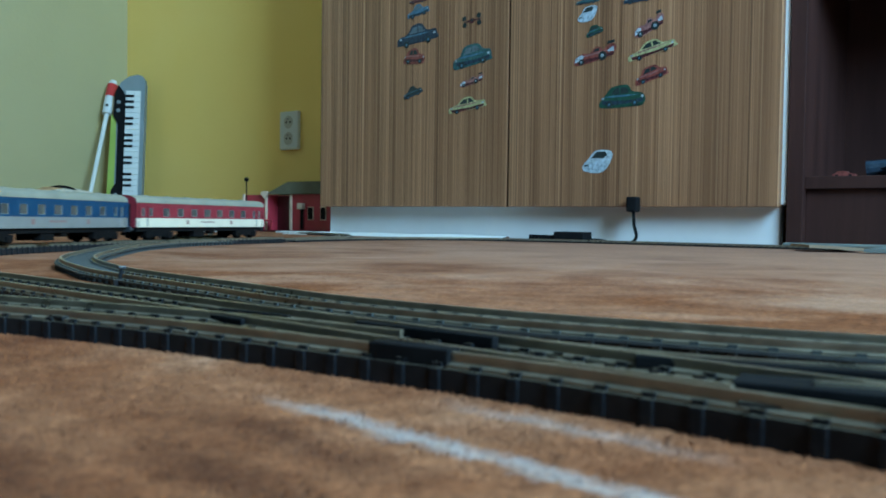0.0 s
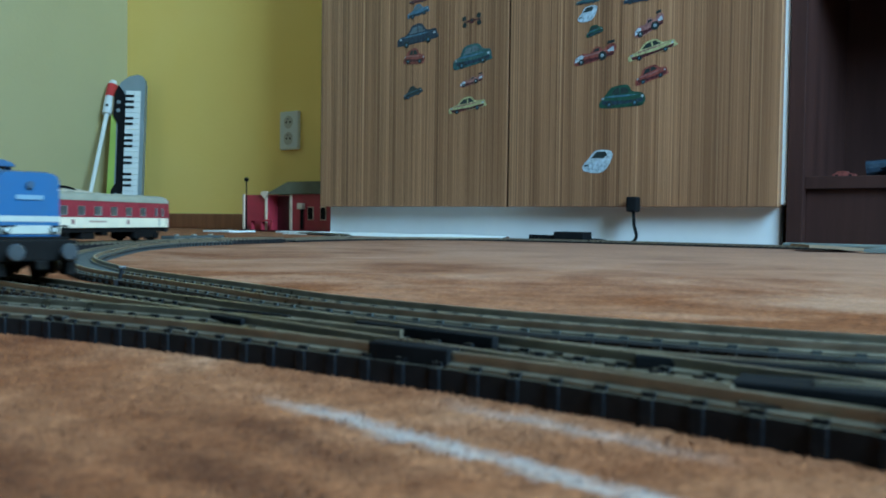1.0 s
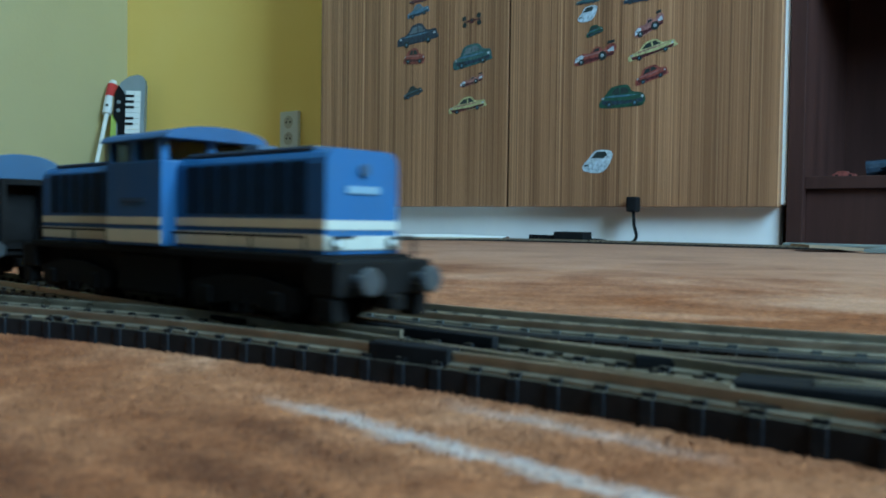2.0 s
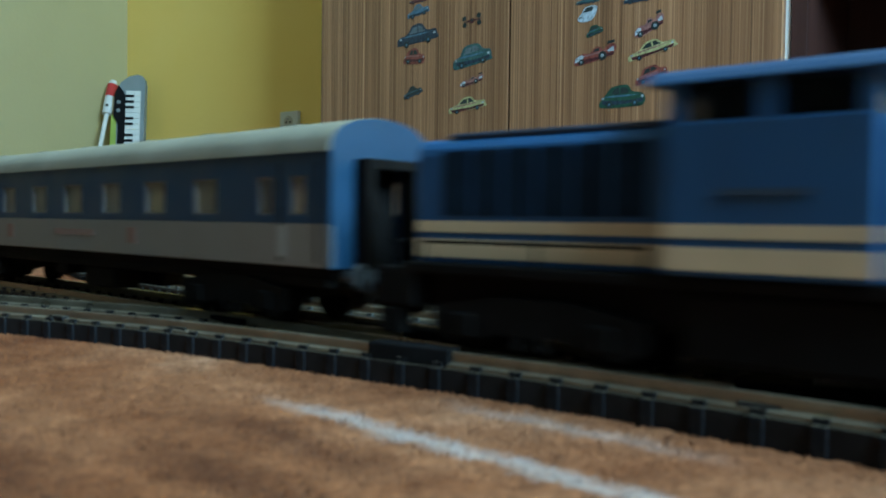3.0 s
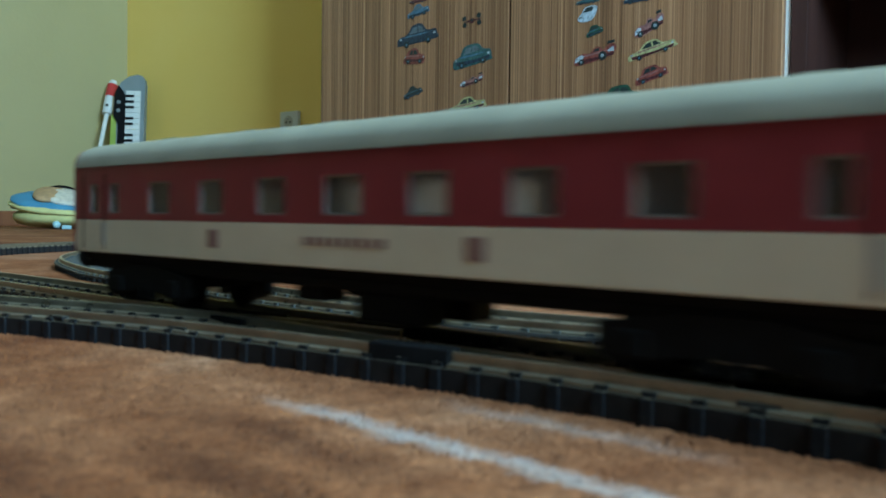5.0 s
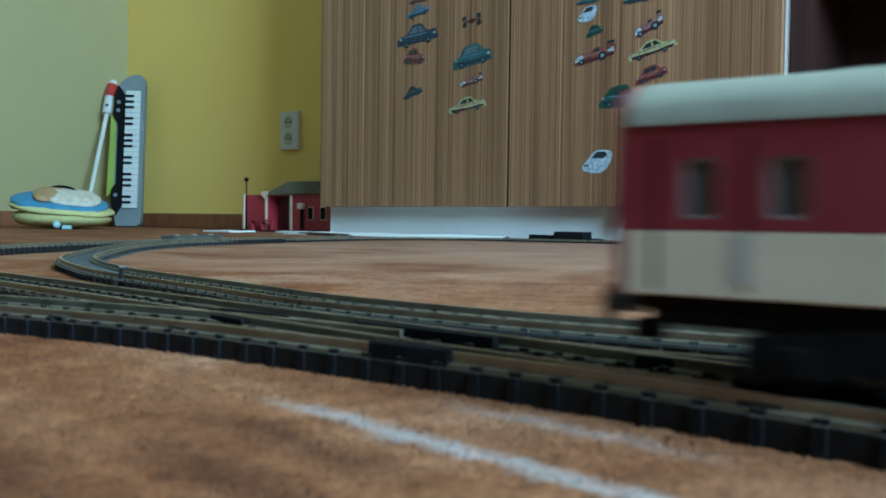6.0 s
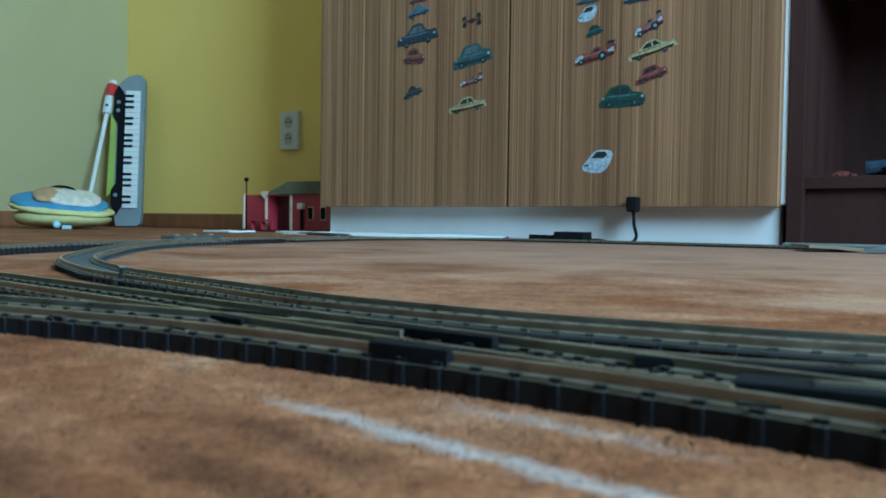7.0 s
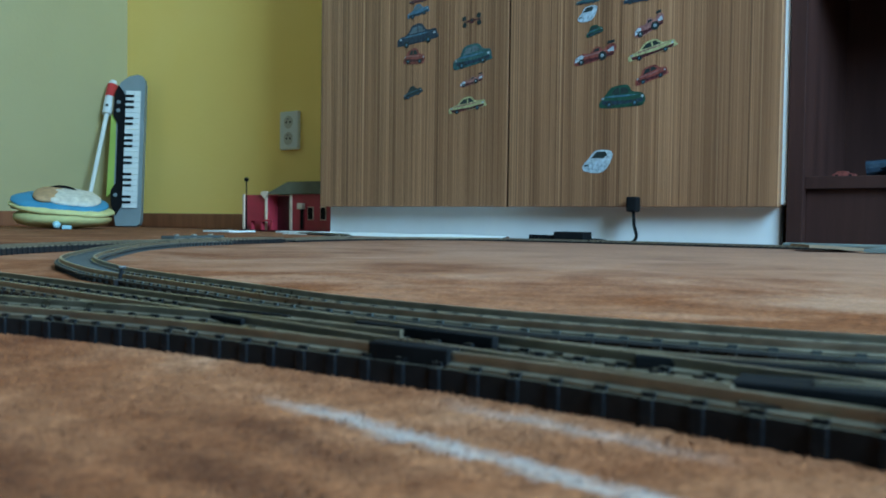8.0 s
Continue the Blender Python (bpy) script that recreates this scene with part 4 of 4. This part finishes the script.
def rounded(outline, n=4):
    """The same outline with its corners drawn round."""
    p = [Vector(q) for q in outline]
    out = []
    for i in range(len(p)):
        a, b, c, d = p[i - 1], p[i], p[(i + 1) % len(p)], p[(i + 2) % len(p)]
        for t in (j / n for j in range(n)):
            out.append(tuple(0.5 * (2 * b + (c - a) * t + (2 * a - 5 * b + 4 * c - d) * t * t + (3 * b - a - 3 * c + d) * t ** 3)))
    return out


def sticker(x, z, w, h, tilt, colour, style="side"):
    k = thing("car_sticker", ROOM @ pose(x, -0.0272, z, 0, -tilt, 0), colour + " toy car sticker on the wooden door", "sticker", "car stickers")
    body, glass, glass2 = SHAPES[style]
    size = lambda q: [(u * w, v * h) for u, v in q]
    up = lambda d: Matrix.Translation((0, -d, 0))
    part("print", slab(B(), size(rounded(body, 2 if style == "front" else 4)), -0.0004), INK[colour], k)
    pane = "slate" if colour in ("navy", "teal", "blue") else "dark"
    for q in (glass, glass2):
        part("printed_window", slab(B(), size(q), -0.0002, up(0.0004)), INK[pane if style != "open" or q is glass else "dark"], k, "printed car window")
    shade = "navy" if colour in ("navy", "teal", "green", "blue", "dark") else "brown"
    if style in ("side", "beetle", "saloon", "open"):
        part("printed_shade", slab(B(), size([(-0.44, -0.14), (0.10, -0.20), (0.46, -0.12), (0.44, -0.30), (-0.30, -0.37), (-0.42, -0.30)]), -0.00015, up(0.0004)), INK[shade], k, "darker printed lower body")
        part("printed_highlight", slab(B(), size([(-0.40, 0.00), (-0.20, 0.06), (0.16, 0.05), (0.40, 0.04), (0.10, -0.02), (-0.22, -0.02)]), -0.00012, up(0.0004)), INK["pink" if shade == "brown" else "blue"], k, "pale printed highlight")
        for u in (-0.44, 0.41):
            part("printed_lamp", slab(B(), size([(u, -0.10), (u, 0.0), (u + 0.05, 0.0), (u + 0.05, -0.10)]), -0.0003, up(0.0004)), INK["silver"], k, "pale printed lamp")
    wheels = {"front": (), "chassis": ((-0.42, 0.30, 0.22), (-0.42, -0.30, 0.22), (0.42, 0.32, 0.24), (0.42, -0.32, 0.24)), "open": ((-0.33, -0.26, 0.17), (0.18, -0.20, 0.24))}.get(style, ((-0.27, -0.33, 0.15), (0.28, -0.31, 0.15)))
    for u, v, r in wheels:
        c = (u * w, -0.0004, v * h)
        tyre = part("printed_wheel", rod(B(), c, (c[0], -0.0008, c[2]), r * h, n=16), INK["dark"], k)
        if style != "chassis":
            part("printed_hub", rod(B(), (c[0], -0.0008, c[2]), (c[0], -0.0010, c[2]), 0.4 * r * h, n=12), INK["silver" if style == "open" else "blue"], tyre)
    if style == "open":
        part("printed_nose", slab(B(), size([(-0.49, -0.22), (-0.46, 0.0), (-0.32, 0.12), (-0.24, 0.02), (-0.34, -0.18)]), -0.0002, up(0.0004)), INK["white"], k, "white printed nose")
        part("printed_nose", slab(B(), size([(0.30, 0.02), (0.46, 0.16), (0.45, -0.04), (0.34, -0.10)]), -0.0002, up(0.0004)), INK["white"], k, "white printed nose")


for row in ((0.257, 0.424, 0.052, 0.024, 8, "blue"), (0.255, 0.379, 0.096, 0.042, 4, "navy"), (0.249, 0.340, 0.052, 0.030, -4, "red", "beetle"), (0.246, 0.273, 0.046, 0.022, 14, "dark"),
            (0.382, 0.390, 0.038, 0.020, 4, "brown", "chassis"), (0.383, 0.327, 0.084, 0.040, 6, "teal", "saloon"), (0.383, 0.283, 0.052, 0.018, 10, "pink", "open"), (0.373, 0.240, 0.082, 0.028, 6, "lemon"),
            (0.613, 0.392, 0.042, 0.012, 0, "teal"), (0.614, 0.371, 0.034, 0.026, 0, "white", "front"), (0.627, 0.342, 0.030, 0.017, 12, "green", "saloon"), (0.628, 0.304, 0.076, 0.030, 8, "red", "open"),
            (0.721, 0.339, 0.052, 0.028, 20, "pink", "open"), (0.726, 0.302, 0.080, 0.026, 12, "lemon"), (0.726, 0.263, 0.054, 0.024, 14, "red", "saloon"), (0.678, 0.232, 0.080, 0.036, 0, "green", "beetle"),
            (0.637, 0.131, 0.050, 0.040, -6, "white", "front"), (0.256, 0.444, 0.04, 0.012, 0, "brown"), (0.703, 0.383, 0.05, 0.016, 0, "navy")):
    sticker(*row)

# ---- power supply, papers and boards on the floor ----
cable = thing("track_power_cable", ROOM, "black plug and cable hanging down to the track", "cable")
part("plug", box(B(), 0.697, 0.714, -0.046, -0.0275, 0.048, 0.072, 0.003), BLACKP, cable, "black plug block")
cd = bpy.data.curves.new("cord", "CURVE")
cd.dimensions, cd.bevel_depth, cd.bevel_resolution = "3D", 0.0026, 3
sp = cd.splines.new("BEZIER")
pts = [(0.706, -0.038, 0.055), (0.709, -0.040, 0.03), (0.712, -0.045, 0.003), (0.655, -0.060, 0.003), (0.60, -0.06, 0.003)]
sp.bezier_points.add(len(pts) - 1)
for q, p in zip(sp.bezier_points, pts):
    q.co, q.handle_left_type, q.handle_right_type = p, "AUTO", "AUTO"
tmp = new("cord_source", cd)
dg = bpy.context.evaluated_depsgraph_get()
me = bpy.data.meshes.new_from_object(tmp.evaluated_get(dg))
bpy.data.objects.remove(tmp)
me.materials.clear()
me.materials.append(BLACKP)
cord = new("cord", me)
cord.parent = cable
ctl = thing("track_connector", ROOM @ pose(0.615, -0.06, 0, 0, 0, 0), "flat black track connector box by the plinth", "connector")
part("box", box(B(), -0.030, 0.024, -0.015, 0.015, 0, 0.0155, 0.002), BLACKP, ctl)
for i in range(6):
    part("contact", box(B(), -0.082 + i * 0.008, -0.077 + i * 0.008, -0.006, 0.006, 0, 0.0095, 0.0005), BLACKP, ctl)


def sheet(name, label, category, m, w, d, mat, z=0.0012):
    bm = B()
    n = 10
    rows = [[[bm.verts.new((w * (i / n - 0.5), d * (j / 3 - 0.5), q + 0.0015 * abs(noise.noise((i * 0.7, j, w * 30))))) for i in range(n + 1)] for j in range(4)] for q in (0.0, z)]
    for q in rows:
        for a, b in zip(q, q[1:]):
            for i in range(n):
                bm.faces.new((a[i], a[i + 1], b[i + 1], b[i]))
    t, u = rows
    rim = lambda r: [r[0][i] for i in range(n + 1)] + [r[j][n] for j in (1, 2, 3)] + [r[3][i] for i in range(n - 1, -1, -1)] + [r[j][0] for j in (2, 1)]
    a, b = rim(t), rim(u)
    for i in range(len(a)):
        j = (i + 1) % len(a)
        bm.faces.new((a[i], a[j], b[j], b[i]))
    ob = new(name, finish(bm, name, mat))
    ob.matrix_basis = m
    return tagged(ob, label, category)


sheet("paper_sheet", "white sheet of paper on the carpet", "paper", ROOM @ pose(-0.175, -0.12, 0.0005), 0.085, 0.07, PAPER, 0.003)
sheet("paper_sheet", "white sheet of paper before the red building", "paper", ROOM @ pose(-0.055, -0.02, 0.0005), 0.12, 0.05, PAPER, 0.003)
strip = thing("paper_strip", ROOM @ pose(0.265, -0.045, 0, 0, 0, 1.5), "folded white paper strip standing along the plinth", "paper")
bm = B()
rows = [[bm.verts.new((-0.21 + 0.042 * i, y, z * (0.85 + 0.3 * noise.noise((i * 0.6, 2.0, 0.5))) + 0.0006)) for i in range(11)] for y, z in ((-0.055, 0.0), (-0.030, 0.0015), (-0.012, 0.0036), (0.0, 0.0060), (0.004, 0.0040), (0.006, 0.0))]
for p, q in zip(rows, rows[1:]):
    for i in range(10):
        bm.faces.new((p[i], p[i + 1], q[i + 1], q[i]))
part("fold", bm, PAPER, strip, smooth=True)
part("flap", box(B(), -0.27, 0.33, -0.075, -0.052, 0.0, 0.0012), PAPER, strip)
sheet("tan_board", "thin tan board lying before the shelf unit", "board", ROOM @ pose(1.033, -0.20, 0.0032, 0, 3.2, 30), 0.066, 0.08, TAN, 0.003)
sheet("grey_board", "flat grey board lying before the shelf unit", "board", ROOM @ pose(1.20, -0.14, 0.001), 0.24, 0.2, GREYMAT, 0.004)
setting("threshold", box(B(), 0.931, 1.39, -0.030, -0.013, 0.0, 0.006, 0.002), GREYMAT, "grey edge strip before the shelf unit", "strip")

# toys on the lower shelf
toy = thing("toy_car", ROOM @ pose(0.993, 0.05, 0.1), "small red toy car on the dark shelf", "toy car")
part("body", slab(B(), [(-0.015, 0.0022), (0.015, 0.0022), (0.015, 0.0055), (0.007, 0.0065), (0.003, 0.0095), (-0.008, 0.0095), (-0.012, 0.0062), (-0.015, 0.0055)], 0.014, Matrix.Translation((0, -0.007, 0))), INK["red"], toy)
for x in (-0.009, 0.009):
    for y in (-0.007, 0.007):
        part("wheel", rod(B(), (x, y - 0.001, 0.0025), (x, y + 0.001, 0.0025), 0.0025, n=14), BLACKP, toy)
pile = thing("toy_plane", ROOM @ pose(1.075, 0.06, 0.1), "dark blue toy plane on the dark shelf", "toy")
part("fuselage", rod(B(), (-0.055, 0, 0.012), (0.055, 0.01, 0.026), 0.012, 0.007), INK["navy"], pile)
part("wing", slab(B(), [(-0.03, 0.010), (0.035, 0.022), (0.035, 0.025), (-0.03, 0.013)], 0.10, Matrix.Translation((0, -0.05, 0))), INK["navy"], pile)
part("tail", slab(B(), [(0.035, 0.024), (0.06, 0.026), (0.066, 0.052), (0.054, 0.052)], 0.004, Matrix.Translation((0, 0.008, 0))), INK["navy"], pile)

# ---- carpet pile close to the camera ----
def pile_relief():
    """The pile near the camera as a sheet of small soft lumps, dipping into the floor at its rim."""
    rng = np.random.default_rng(4)
    nx, ny, cell = 420, 420, 0.00105
    field = np.zeros((ny, nx))
    for reach, amount in ((0, 1.0), (1, 0.8), (3, 0.35), (12, 0.5)):
        g = rng.random((ny + 2 * reach, nx + 2 * reach))
        for axis in (0, 1):
            g = np.apply_along_axis(lambda q: np.convolve(q, np.ones(2 * reach + 1) / (2 * reach + 1), "valid"), axis, g)
        g = (g - g.mean()) / g.std()
        field += amount * g
    z = np.clip(0.0008 + 0.00013 * field, 0.0003, 0.0013)
    edge = np.minimum.outer(np.minimum(np.arange(ny), np.arange(ny)[::-1]), np.minimum(np.arange(nx), np.arange(nx)[::-1]))
    z = z * np.clip(edge / 25, 0, 1) - 0.0003 * (edge == 0)
    jig = (rng.random((2, ny, nx)) - 0.5) * cell * 0.6
    x = (np.arange(nx) - nx * 0.5)[None, :] * cell + jig[0]
    y = 0.05 + np.arange(ny)[:, None] * cell + jig[1]
    v = np.stack([x, y, z], -1).reshape(-1, 3)
    a = (np.arange(ny - 1)[:, None] * nx + np.arange(nx - 1)[None, :]).ravel()
    f = np.stack([a, a + 1, a + nx + 1, a + nx], -1)
    me = bpy.data.meshes.new("carpet_pile")
    me.from_pydata(v.tolist(), [], f.tolist())
    me.materials.append(CARPET)
    me.polygons.foreach_set("use_smooth", [True] * len(me.polygons))
    return tagged(new("carpet_pile", me), "short terracotta carpet pile", "carpet", kind="stuff")


def pile_tufts(count=150000):
    """Single short tufts of yarn on the open carpet before the front track."""
    rng = np.random.default_rng(7)
    x, y = rng.uniform(-0.17, 0.17, count), rng.uniform(0.055, 0.26, count)
    edge = np.array(sorted(q[:2] for q in offset_line(NEAR)))
    free = y < np.interp(x, edge[:, 0], edge[:, 1]) - 0.0125
    x, y = x[free], y[free]
    count = len(x)
    r, tall = rng.uniform(0.00045, 0.00080, count), rng.uniform(0.0010, 0.0013, count)
    lean, turn = rng.normal(0, 0.0003, (2, count)), rng.uniform(0, 2.1, count)
    corner = turn[:, None] + np.arange(3) * 2 * math.pi / 3
    v = np.empty((count, 4, 3))
    v[:, :3, 0], v[:, :3, 1], v[:, :3, 2] = x[:, None] + r[:, None] * np.cos(corner), y[:, None] + r[:, None] * np.sin(corner), 0.0002
    v[:, 3, 0], v[:, 3, 1], v[:, 3, 2] = x + lean[0], y + lean[1], tall
    base = 4 * np.arange(count)[:, None, None]
    f = (base + np.array([(0, 1, 3), (1, 2, 3), (2, 0, 3)])).reshape(-1, 3)
    me = bpy.data.meshes.new("carpet_tufts")
    me.from_pydata(v.reshape(-1, 3).tolist(), [], f.tolist())
    me.materials.append(CARPET)
    me.polygons.foreach_set("use_smooth", [True] * len(me.polygons))
    return tagged(new("carpet_tufts", me), "loose upright terracotta carpet tufts", "carpet", kind="stuff")


pile_relief()
pile_tufts()


# ---- the train runs ----
def seat(u, length):
    """The pose of a vehicle whose middle is u back along the line, carried by its two bogies."""
    a, b = on_line(u - 0.34 * length), on_line(u + 0.34 * length)
    d = a - b
    c = (a + b) / 2
    return Matrix.Translation((c.x, c.y, 0)) @ Matrix.Rotation(math.atan2(d.y, d.x), 4, "Z")


def motions():
    speed, lead, rear = 0.17679, 0.41827, 0.1595
    for ob, back, length in ((loco, rear - LOCO / 2, LOCO), (blue_coach, rear + 0.0206 + COACH / 2, COACH), (red_coach, rear + 0.0300 + COACH * 1.5, COACH)):
        rows = []
        for i in range(81):
            # the couplings close up as the locomotive slows on the turnout
            q = min(max((i / 10 - 1.6) / 1.1, 0.0), 1.0)
            slack = 0.0190 * (1 - q * q * (3 - 2 * q)) if ob is loco else 0.0
            rows.append((i / 10, seat(lead - speed * i / 10 + back - slack, length)))
        walk(ob, rows)


motions()
